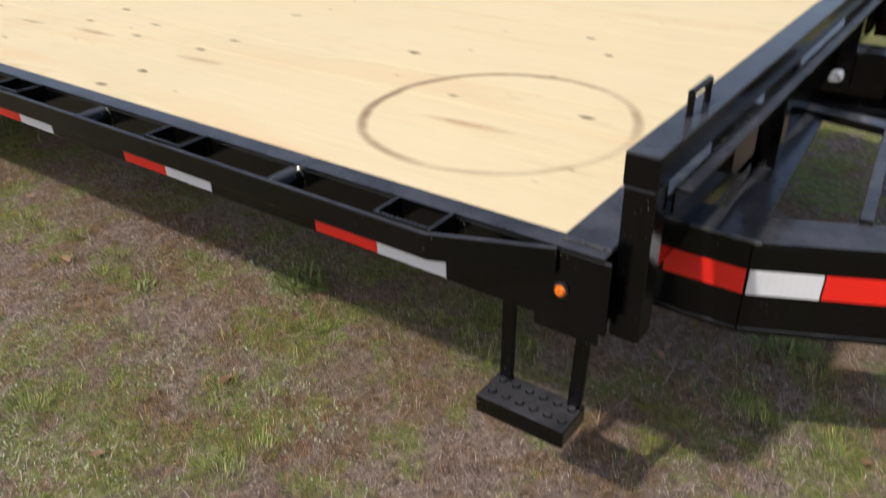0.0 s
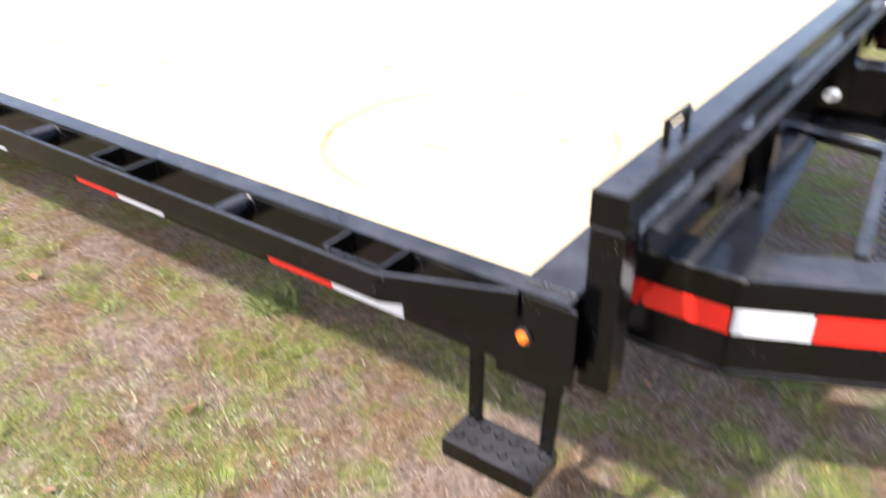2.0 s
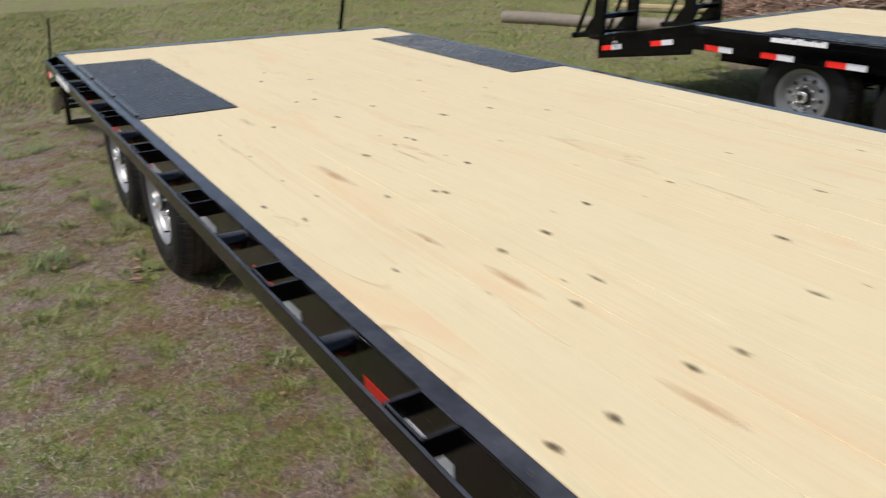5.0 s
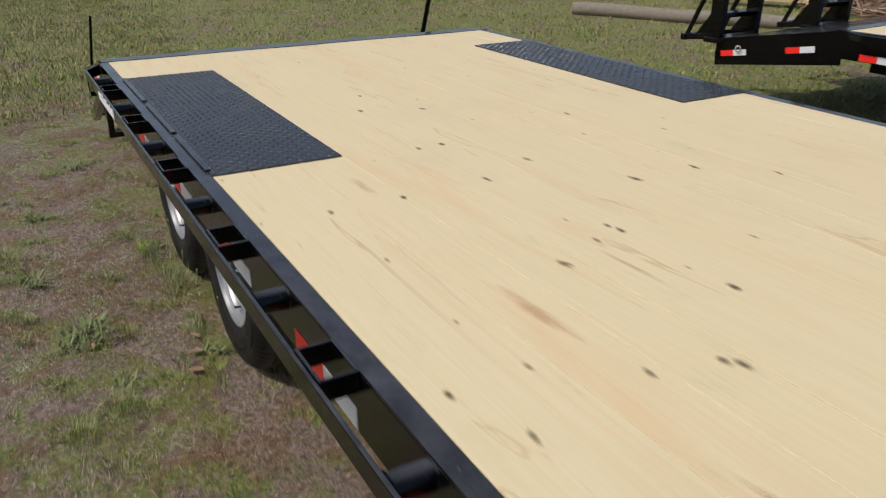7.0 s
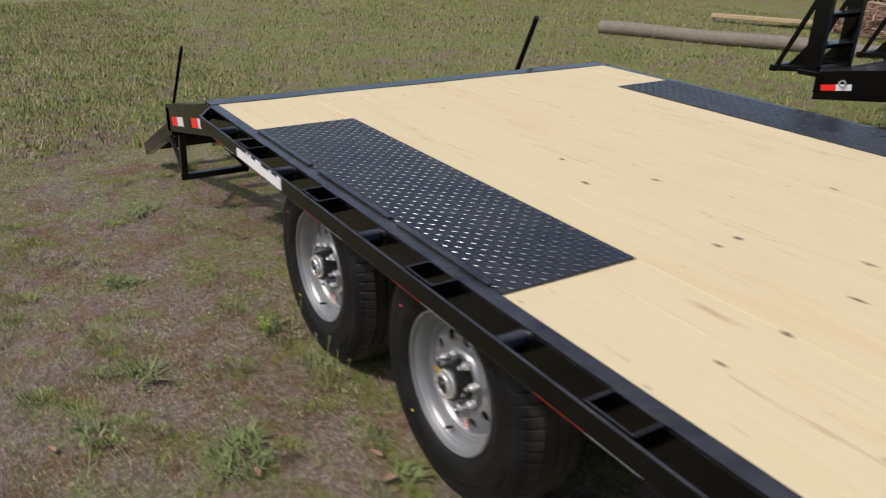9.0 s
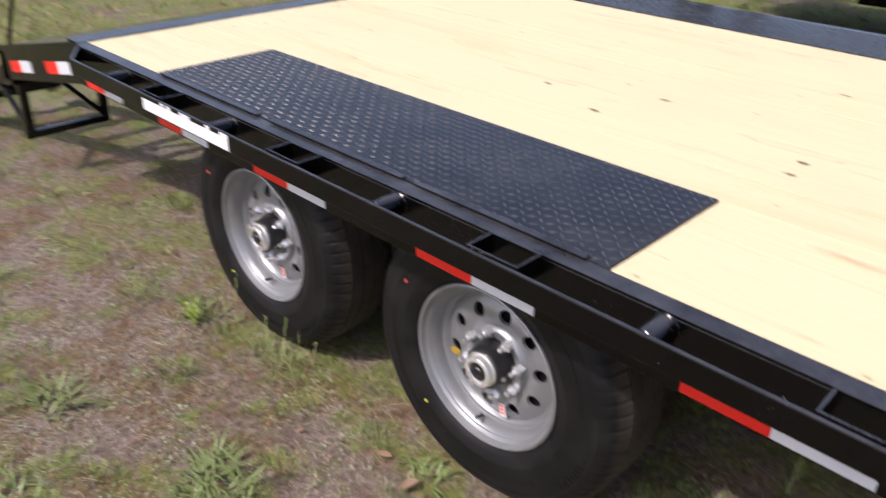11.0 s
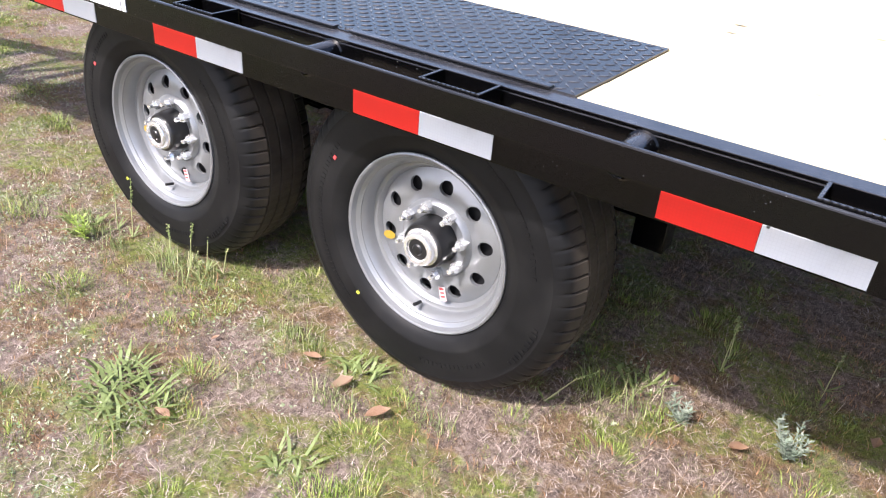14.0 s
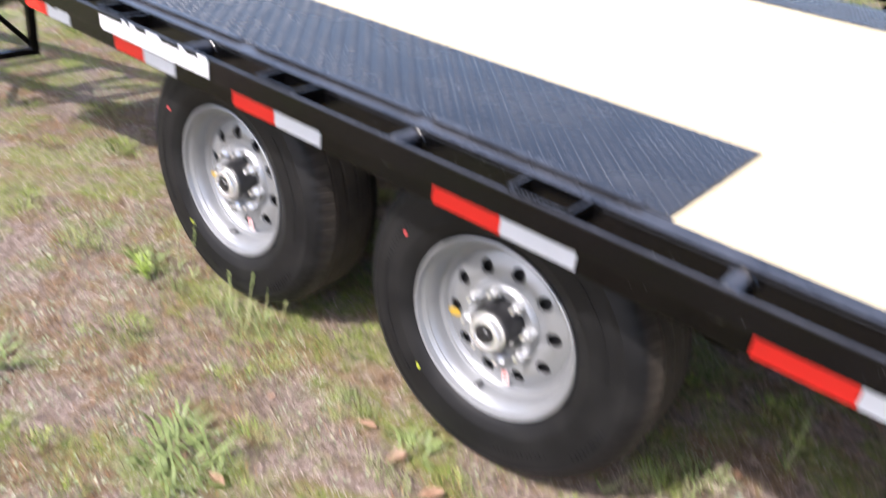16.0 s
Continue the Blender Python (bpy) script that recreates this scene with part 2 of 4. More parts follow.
def soil():
    """Sandy yard soil under dead thatch: greyish pink mat, bare sand, moss-green patches."""
    m = material("yard_ground", (0.25, 0.2, 0.13), 0.95)
    n = Net(m)
    big, mid, fine = n.noise(1.1, 4, 0.6), n.noise(5.5, 5, 0.65), n.noise(42, 6, 0.75)
    w1 = n.noise(120, 5, 0.75, n.scaled(1, 0.25, 1, None, (0, 0, 0.6)), 1.5)
    w2 = n.noise(120, 5, 0.75, n.scaled(0.25, 1, 1, None, (0, 0, 0.3)), 1.5)
    c = n.ramp(fine, (0.28, (0.050, 0.035, 0.027)), (0.5, (0.20, 0.145, 0.115)), (0.72, (0.44, 0.345, 0.285)))
    c = n.mix(n.grey(w1, 0.54, 0.66, 0, 0.75), c, (0.52, 0.41, 0.33))
    c = n.mix(n.grey(w2, 0.56, 0.68, 0, 0.75), c, (0.36, 0.265, 0.19))
    brown = n.math("ADD", n.math("MULTIPLY", n.noise(3.4, 5, 0.65), 0.6), n.math("MULTIPLY", n.noise(12, 4, 0.6), 0.4))
    c = n.mix(n.grey(brown, 0.485, 0.545, 0, 0.8), c, n.ramp(fine, (0.3, (0.085, 0.048, 0.020)), (0.7, (0.30, 0.19, 0.085))))
    # better grass beyond and behind the trailer
    place = n.t.nodes.new("ShaderNodeSeparateXYZ")
    n.put(n.co, place.inputs[0])
    yard = n.math("MAXIMUM", n.grey(place.outputs[1], 2.0, 5.0), n.grey(place.outputs[0], -2.5, -6.0))
    patch = n.math("ADD", n.math("MULTIPLY", big, 0.45), n.math("MULTIPLY", mid, 0.55))
    green = n.math("MULTIPLY", n.grey(n.math("ADD", patch, n.math("MULTIPLY", yard, 0.06)), 0.49, 0.55), n.grey(n.noise(26, 4, 0.7), 0.36, 0.56, 0.3, 1))
    c = n.mix(n.math("MULTIPLY", green, 0.85), c, n.ramp(fine, (0.3, (0.070, 0.105, 0.012)), (0.7, (0.28, 0.345, 0.06))))
    n.base(c)
    n.bump(n.math("ADD", fine, n.math("MULTIPLY", w1, 0.6)), 0.8, 0.025)
    return m


def blades(name, stops, rough=0.6):
    m = material(name, (0.2, 0.2, 0.1), rough)
    n = Net(m)
    n.base(n.ramp(n.island(), *stops))
    n.b.inputs["Subsurface Weight"].default_value = 0.0
    return m


def wood_grey(name, lo, hi):
    m = material(name, lo, 0.9)
    n = Net(m)
    n.base(n.mix(n.noise(14, 5, 0.7), lo, hi))
    n.bump(n.noise(25, 4), 0.5, 0.02)
    return m


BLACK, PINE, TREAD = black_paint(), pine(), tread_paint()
WELD = material('weld_metal', (0.16, 0.16, 0.16), 0.35, 0.8)
RED, WHITE = tape("red_tape", (0.74, 0.017, 0.009)), tape("white_tape", (0.62, 0.64, 0.67))
RUBBER, SILVER = rubber(), silver()
KNOT = stain("knot_wood", (0.055, 0.038, 0.018), (0.36, 0.27, 0.14), 0.95, 0.72)
STREAK = stain("resin_streak", (0.58, 0.33, 0.16), (0.76, 0.53, 0.33), 0.45, 0.6)
CHROME = material("chrome", (0.86, 0.86, 0.85), 0.24, 0.75)
HUB_BLACK = material("hub_paint", (0.012, 0.012, 0.013), 0.35)
AMBER = material("amber_lens", (0.72, 0.16, 0.012), 0.12, 0, 0.6)
GOLD = material("gold_sticker", (0.55, 0.36, 0.05), 0.3, 0.4)
LABEL = material("pale_label", (0.70, 0.55, 0.53), 0.5)
PINK = material("label_red", (0.6, 0.08, 0.08), 0.5)
DECAL = material("white_decal", (0.8, 0.8, 0.8), 0.4)
YELLOW = material("yellow_paint_dot", (0.55, 0.6, 0.06), 0.5)
GROUND = soil()
THATCH = blades("grey_thatch", ((0.0, (0.045, 0.031, 0.025)), (0.35, (0.28, 0.207, 0.166)), (0.7, (0.56, 0.445, 0.37)), (1.0, (0.68, 0.575, 0.495))))
BROWN = blades("brown_grass", ((0.0, (0.040, 0.022, 0.010)), (0.4, (0.155, 0.085, 0.036)), (0.75, (0.31, 0.19, 0.08)), (1.0, (0.42, 0.18, 0.08))))
FARDRY = blades("far_dry_grass", ((0.0, (0.08, 0.055, 0.025)), (0.4, (0.25, 0.18, 0.085)), (0.75, (0.42, 0.32, 0.16)), (1.0, (0.50, 0.36, 0.19))))
DRY = blades("dry_grass", ((0.0, (0.12, 0.075, 0.05)), (0.25, (0.34, 0.25, 0.18)), (0.6, (0.56, 0.45, 0.36)), (0.9, (0.70, 0.60, 0.47)), (1.0, (0.40, 0.22, 0.12))))
GREEN = blades("green_grass", ((0.0, (0.045, 0.075, 0.009)), (0.4, (0.14, 0.205, 0.024)), (0.75, (0.26, 0.335, 0.050)), (1.0, (0.46, 0.42, 0.16))))
LEAF = blades("weed_leaf", ((0.0, (0.10, 0.13, 0.035)), (0.5, (0.21, 0.265, 0.085)), (0.85, (0.33, 0.36, 0.15)), (1.0, (0.50, 0.42, 0.24))), 0.6)
CLOVER = blades("ground_cover", ((0.0, (0.13, 0.17, 0.075)), (0.5, (0.28, 0.335, 0.18)), (1.0, (0.47, 0.50, 0.33))))
GREYLEAF = blades("grey_weed", ((0.0, (0.17, 0.22, 0.15)), (1.0, (0.33, 0.37, 0.29))))
FRESH = blades("fresh_leaf", ((0.0, (0.20, 0.29, 0.04)), (1.0, (0.36, 0.46, 0.09))))
DEADLEAF = blades("dead_leaf", ((0.0, (0.36, 0.19, 0.11)), (0.6, (0.48, 0.31, 0.20)), (1.0, (0.55, 0.44, 0.33))))
BARK = wood_grey("weathered_log", (0.13, 0.11, 0.085), (0.30, 0.26, 0.21))
TIMBER = wood_grey("old_timber", (0.38, 0.28, 0.15), (0.55, 0.43, 0.26))
TWIG = blades("brush_twig", ((0.0, (0.16, 0.09, 0.06)), (0.6, (0.30, 0.19, 0.13)), (1.0, (0.42, 0.33, 0.25))))
SCREEN = material("green_screen", (0.012, 0.026, 0.016), 0.9)
GALV = material("galvanised_pipe", (0.5, 0.5, 0.48), 0.45, 0.7)


# ---- mesh helpers ----
def mesh_of(name, bm, mat, smooth=False):
    bmesh.ops.recalc_face_normals(bm, faces=bm.faces)
    me = bpy.data.meshes.new(name)
    bm.to_mesh(me)
    bm.free()
    me.materials.append(mat)
    if smooth:
        for p in me.polygons:
            p.use_smooth = True
        me.set_sharp_from_angle(angle=radians(38))
    return me


def part(name, bm, mat, parent, label="", smooth=False):
    ob = new(name, mesh_of(name, bm, mat, smooth))
    ob.parent = parent
    if label:
        tagged(ob, label)
    return ob


def same_part(name, me, parent, m=None, label=""):
    ob = new(name, me)
    ob.parent = parent
    if m is not None:
        ob.matrix_basis = m
    if label:
        tagged(ob, label)
    return ob


def add_box(bm, x0, x1, y0, y1, z0, z1, bevel=0.0, m=None):
    vs = [bm.verts.new((x, y, z)) for x in (x0, x1) for y in (y0, y1) for z in (z0, z1)]
    fs = [bm.faces.new([vs[i] for i in f]) for f in ((0, 1, 3, 2), (4, 6, 7, 5), (0, 4, 5, 1), (2, 3, 7, 6), (0, 2, 6, 4), (1, 5, 7, 3))]
    if bevel:
        es = list({e for f in fs for e in f.edges})
        r = bmesh.ops.bevel(bm, geom=es, offset=bevel, segments=2, affect="EDGES", profile=0.5)
        vs = list({v for f in r["faces"] for v in f.verts} | {v for v in vs if v.is_valid})
    if m is not None:
        bmesh.ops.transform(bm, matrix=m, verts=[v for v in vs if v.is_valid])
    return vs


def box(x0, x1, y0, y1, z0, z1, bevel=0.003):
    bm = bmesh.new()
    add_box(bm, x0, x1, y0, y1, z0, z1, bevel)
    return bm


def add_rod(bm, a, b, r, r2=None, seg=12):
    a, b = Vector(a), Vector(b)
    q = (b - a).to_track_quat("Z", "Y").to_matrix().to_4x4()
    m = Matrix.Translation((a + b) / 2) @ q
    return bmesh.ops.create_cone(bm, cap_ends=True, segments=seg, radius1=r, radius2=r if r2 is None else r2, depth=(b - a).length, matrix=m)["verts"]


def rod(a, b, r, r2=None, seg=12):
    bm = bmesh.new()
    add_rod(bm, a, b, r, r2, seg)
    return bm


def add_bar(bm, a, b, w, h, up=(0, 0, 1), bevel=0.002):
    """A rectangular bar from a to b, w wide and h high."""
    a, b = Vector(a), Vector(b)
    d = (b - a).normalized()
    s = d.cross(Vector(up)).normalized()
    u = s.cross(d)
    m = Matrix((d, s, u)).transposed().to_4x4()
    m.translation = (a + b) / 2
    n = (b - a).length / 2
    return add_box(bm, -n, n, -w / 2, w / 2, -h / 2, h / 2, bevel, m)


def bar(a, b, w, h, up=(0, 0, 1), bevel=0.002):
    bm = bmesh.new()
    add_bar(bm, a, b, w, h, up, bevel)
    return bm


def lathe(profile, seg=48, closed=False):
    """Turns a profile of (y, r) round the y axis."""
    bm = bmesh.new()
    rings = []
    for y, r in profile:
        rings.append([bm.verts.new((r * math.sin(a), y, r * math.cos(a))) for a in (2 * math.pi * k / seg for k in range(seg))])
    pairs = list(zip(rings, rings[1:])) + ([(rings[-1], rings[0])] if closed else [])
    for p, q in pairs:
        for k in range(seg):
            bm.faces.new((p[k], p[(k + 1) % seg], q[(k + 1) % seg], q[k]))
    return bm, rings


def prism(points, y0, y1):
    """A flat outline in the xz plane, thickened from y0 to y1."""
    bm = bmesh.new()
    f = bm.faces.new([bm.verts.new((x, y0, z)) for x, z in points])
    r = bmesh.ops.extrude_face_region(bm, geom=[f])
    bmesh.ops.translate(bm, vec=(0, y1 - y0, 0), verts=[v for v in r["geom"] if isinstance(v, bmesh.types.BMVert)])
    return bm


# ---- wheel meshes, shared by all wheels; the axle lies on y, the outer face looks to -y ----
TYRE_R = 0.391


def tyre_mesh():
    """A radial tyre: smooth bulged sidewall, four straight grooves, and thin sipes across the shoulders."""
    side = [(0.012, 0.215), (-0.002, 0.224), (-0.012, 0.243), (-0.0175, 0.258), (-0.0190, 0.2625), (-0.0190, 0.266), (-0.0188, 0.272), (-0.0200, 0.300), (-0.0175, 0.325), (-0.0150, 0.339), (-0.0155, 0.341), (-0.0140, 0.344), (-0.006, 0.360), (0.004, 0.371), (0.018, 0.380), (0.034, 0.3855)]
    tread = []
    for y in (0.050, 0.090, 0.132, 0.172):
        tread += [(y - 0.004, 0.3895), (y - 0.003, 0.3815), (y + 0.003, 0.3815), (y + 0.004, 0.3895)]
    other = [(0.222 - y, r) for y, r in reversed(side)]
    seg = 560
    bm, rings = lathe(side + tread + other, seg)
    n0 = len(side)
    for i, ring in enumerate(rings):
        j = min(i, len(rings) - 1 - i)
        deep = {n0 - 4: 0.0015, n0 - 3: 0.004, n0 - 2: 0.0055, n0 - 1: 0.006, n0: 0.006}.get(j, 0.0022 if j > n0 and ring[0].co.z > 0.385 else 0.0)
        if deep:
            step = 8 if j <= n0 else 7
            for k in range(0, seg, step):
                v = ring[(k + (i * 2 if j > n0 else 0)) % seg]
                v.co.x, v.co.z = v.co.x * (1 - deep / TYRE_R), v.co.z * (1 - deep / TYRE_R)
    return mesh_of("tyre", bm, RUBBER, True)


def rim_mesh():
    """Stepped steel barrel and a dished disc with a ring of open round vents."""
    barrel = [(0.215, 0.205), (0.205, 0.222), (0.200, 0.205), (0.10, 0.185), (0.03, 0.190), (0.008, 0.205), (0.0, 0.222), (-0.006, 0.222), (-0.008, 0.2185), (-0.006, 0.214), (0.002, 0.211), (0.009, 0.208), (0.011, 0.2035), (0.013, 0.2005), (0.022, 0.198), (0.040, 0.191), (0.048, 0.188), (0.050, 0.184), (0.050, 0.178), (0.056, 0.173), (0.062, 0.170)]
    bm, rings = lathe(barrel, 80)
    # disc with vents: 10 sectors, each a polar grid round a hole
    n = 10
    ro, ri, rh, hr = 0.170, 0.098, 0.136, 0.0180

    def depth(r):
        return 0.062 - 0.018 * math.sin(math.pi * max(0.0, min(1.0, (0.172 - r) / 0.09)))

    for s in range(n):
        a0 = 2 * math.pi * s / n
        half = math.pi / n
        ring_out, ring_in, back = [], [], []
        for k in range(24):
            t = 2 * math.pi * k / 24
            cx, cy = math.cos(t), math.sin(t)
            hx, hy = rh + hr * cx, hr * 1.0 * cy
            # outer border of the sector along the same bearing
            q = 1.0 / max(abs(cx), abs(cy))
            u, v = cx * q, cy * q
            r = rh + (u * (ro - rh) if u > 0 else u * (rh - ri))
            an = a0 + v * half
            ring_out.append(bm.verts.new((r * math.sin(an), depth(r), r * math.cos(an))))
            rr, aa = math.hypot(hx, hy), a0 + math.atan2(hy, hx)
            ring_in.append(bm.verts.new((rr * math.sin(aa), depth(rr) + 0.001, rr * math.cos(aa))))
            back.append(bm.verts.new((rr * math.sin(aa), depth(rr) + 0.010, rr * math.cos(aa))))
        for k in range(24):
            j = (k + 1) % 24
            bm.faces.new((ring_out[k], ring_out[j], ring_in[j], ring_in[k]))
            bm.faces.new((ring_in[k], ring_in[j], back[j], back[k]))
    b2, _ = lathe([(depth(0.098), 0.099), (0.044, 0.094), (0.040, 0.088), (0.044, 0.070), (0.048, 0.061), (0.060, 0.060)], 60)
    tmp = bpy.data.meshes.new("tmp")
    b2.to_mesh(tmp)
    b2.free()
    bm.from_mesh(tmp)
    bpy.data.meshes.remove(tmp)
    bmesh.ops.remove_doubles(bm, verts=bm.verts, dist=0.0004)
    return mesh_of("wheel", bm, SILVER, True)


def simple(profile, name, mat, seg=32):
    bm, rings = lathe(profile, seg)
    bm.faces.new(rings[0])
    bm.faces.new(rings[-1])
    return mesh_of(name, bm, mat, True)


def nut_mesh():
    bm = bmesh.new()
    q = Matrix.Rotation(radians(90), 4, "X")
    bmesh.ops.create_cone(bm, cap_ends=True, segments=6, radius1=0.0135, radius2=0.0135, depth=0.022, matrix=q @ Matrix.Translation((0, 0, 0.011)))
    bmesh.ops.create_cone(bm, cap_ends=True, segments=6, radius1=0.0135, radius2=0.008, depth=0.008, matrix=q @ Matrix.Translation((0, 0, 0.026)))
    bmesh.ops.create_cone(bm, cap_ends=True, segments=10, radius1=0.006, radius2=0.006, depth=0.014, matrix=q @ Matrix.Translation((0, 0, 0.036)))
    return mesh_of("lug_nut", bm, CHROME)


TYRE, RIM, NUT = tyre_mesh(), rim_mesh(), nut_mesh()
BRAKE = simple([(0.07, 0.155), (0.16, 0.16)], "brake_drum", HUB_BLACK)
HUB = simple([(0.062, 0.060), (0.040, 0.060), (0.020, 0.058), (0.002, 0.056), (-0.003, 0.053), (-0.004, 0.047)], "hub", HUB_BLACK)
bm = bmesh.new()
rng = random.Random(17)
for start, stop, rad in ((20, 75, 0.300), (130, 170, 0.300), (215, 300, 0.302), (95, 118, 0.325), (320, 345, 0.325)):
    ang = start
    while ang < stop:
        tall = rng.uniform(0.008, 0.014)
        add_box(bm, -0.0035, 0.0035, -0.0212, -0.0192, rad - tall / 2, rad + tall / 2, 0, Matrix.Rotation(radians(ang), 4, "Y"))
        ang += rng.uniform(1.8, 3.0)
MARKS = mesh_of("sidewall_marking", bm, RUBBER)
CAP = simple([(-0.003, 0.046), (-0.008, 0.046), (-0.010, 0.041), (-0.022, 0.0405), (-0.025, 0.038), (-0.026, 0.029), (-0.021, 0.027)], "hub_cap", CHROME)
CAP_CENTRE = simple([(-0.0205, 0.0275), (-0.0225, 0.020), (-0.0225, 0.014), (-0.026, 0.011), (-0.027, 0.006)], "cap_plug", HUB_BLACK)


def wheel(parent, x, y, z, turn, flip=False, stickers=True):
    """A wheel on the trailer; its rim carries the tyre, hub, cap and nuts."""
    m = pose(x, y, z, 0, 0, 180 if flip else 0) @ Matrix.Rotation(radians(turn), 4, "Y")
    w = same_part("wheel", RIM, parent, m, "silver painted steel wheel with round vents")
    same_part("tyre", TYRE, w, None, "black rubber trailer tyre")
    tagged(same_part("sidewall_marking", MARKS, w), kind="stuff")
    same_part("brake_drum", BRAKE, w)
    same_part("hub", HUB, w, None, "black hub")
    same_part("hub_cap", CAP, w, None, "bright metal oil cap")
    same_part("cap_plug", CAP_CENTRE, w)
    for k in range(8):
        a = 2 * math.pi * (k + 0.5) / 8
        same_part("lug_nut", NUT, w, pose(0.083 * math.sin(a), 0.047, 0.083 * math.cos(a)), "chrome lug nut" if k == 0 else "")
    if stickers:
        bm, _ = lathe([(0.0, 0.0)] * 0 + [(0.0415, 0.018), (0.0408, 0.001)], 16)
        for v in bm.verts:
            v.co.z += 0.137
        s = part("sticker", bm, GOLD, w, "gold oval sticker")
        s.matrix_basis = Matrix.Rotation(radians(-106 - turn), 4, "Y") @ Matrix.Translation((0, 0, 0.137)) @ Matrix.Diagonal((0.62, 1, 1, 1)) @ Matrix.Translation((0, 0, -0.137))
        s2 = part("sticker", box(-0.009, 0.009, 0.040, 0.042, 0.122, 0.158, 0), LABEL, w, "small pale label with red print")
        s2.matrix_basis = Matrix.Rotation(radians(165 - turn), 4, "Y")
        for dz in (0.124, 0.134, 0.144):
            p = part("print_bar", box(-0.006, 0.006, 0.0388, 0.0398, dz, dz + 0.005, 0), PINK, s2)
        for ang, rad, mt, lab in ((-60, 0.292, PINK, "small red paint mark"), (222, 0.262, YELLOW, "small yellow paint dot")):
            d = part("paint_dot", box(-0.0045, 0.0045, -0.0215, -0.0195, rad - 0.004, rad + 0.004, 0), mt, w, lab)
            d.matrix_basis = Matrix.Rotation(radians(ang - turn), 4, "Y")
    part("valve", rod((0.012, 0.03, -0.178), (0.012, 0.004, -0.172), 0.0045), HUB_BLACK, w).matrix_basis = Matrix.Rotation(radians(180 - 170 - turn), 4, "Y")
    return w


# ---- trailer ----
DECK, Q = 0.84, 0.65
WOOD_Y0, WOOD_Y1 = 0.046, 2.322
WIDTH = 2.368
REAR, FRONT = -1.875, 4.231
PL_X0, PL_X1 = -1.376, 0.256
TAPES = [(k * Q - 0.045, 0.163) for k in range(2, 7)] + [(0.603, 0.157), (-0.029, 0.163), (-0.664, 0.152), (-1.19, 0.14), (-1.70, 0.13)]
POCKETS = [k * Q + 0.08 for k in range(0, 7)] + [-0.57, -1.20]
SPOOLS = [k * Q - 0.25 for k in range(0, 7)] + [-0.90, -1.50]
DOVE_X, DOVE_Z = -2.72, 0.675


def tread_plate(x0, x1, y0, y1):
    """Raised treads in alternate directions on a thin plate."""
    bm = bmesh.new()
    add_box(bm, x0, x1, y0, y1, DECK - 0.004, DECK + 0.004)
    step = 0.0235
    nx, ny = int((x1 - x0) / step), int((y1 - y0) / step)
    for i in range(nx):
        for j in range(ny):
            cx, cy = x0 + (i + 0.5) * (x1 - x0) / nx, y0 + (j + 0.5) * (y1 - y0) / ny
            a = radians(45 if (i + j) % 2 else -45)
            ux, uy = math.cos(a), math.sin(a)
            L, W = 0.0128, 0.0034
            base = [(L, 0), (0, W), (-L, 0), (0, -W)]
            lo = [bm.verts.new((cx + p * ux - q * uy, cy + p * uy + q * ux, DECK + 0.0039)) for p, q in base]
            hi = [bm.verts.new((cx + p * 0.6 * ux - q * 0.5 * uy, cy + p * 0.6 * uy + q * 0.5 * ux, DECK + 0.0057)) for p, q in base]
            bm.faces.new(hi)
            for k in range(4):
                bm.faces.new((lo[k], lo[(k + 1) % 4], hi[(k + 1) % 4], hi[k]))
    return bm


POCKET_MESH, SPOOL_MESH = None, None


def pocket_mesh():
    bm = bmesh.new()
    w, d, t = 0.062, 0.075, 0.006
    for b in ((-w, w, 0, t), (-w, w, d - t, d), (-w, -w + t, t, d - t), (w - t, w, t, d - t)):
        add_box(bm, b[0], b[1], b[2], b[3], -0.046, 0.0, 0.0012)
    return mesh_of("stake_pocket", bm, BLACK)


def spool_mesh():
    bm = bmesh.new()
    bmesh.ops.create_cone(bm, cap_ends=False, segments=20, radius1=0.026, radius2=0.026, depth=0.078, matrix=Matrix.Translation((0, 0.039, 0)) @ Matrix.Rotation(radians(90), 4, "X"))
    for y in (0.002, 0.076):
        r = bmesh.ops.create_cone(bm, cap_ends=False, segments=20, radius1=0.031, radius2=0.026, depth=0.005, matrix=Matrix.Translation((0, y, 0)) @ Matrix.Rotation(radians(90), 4, "X"))
    return mesh_of("spool", bm, BLACK, True)


def tape_strip(parent, x, half, y, z, h=0.039, slope=0.0, name="reflective_tape"):
    """Half red, half white; the red half lies to the rear."""
    s = -1 if y < 1 else 1
    a, b = sorted((y, y + s * 0.0016))
    m = pose(x, 0, z) @ Matrix.Rotation(-slope, 4, "Y")
    red = part(name, box(-half, -0.0005, a, b, -h / 2, h / 2, 0), RED, parent, "red and white reflective tape")
    red.matrix_basis = m
    part("white_half", box(0.0005, half, a, b, -h / 2, h / 2, 0), WHITE, red, "white half")


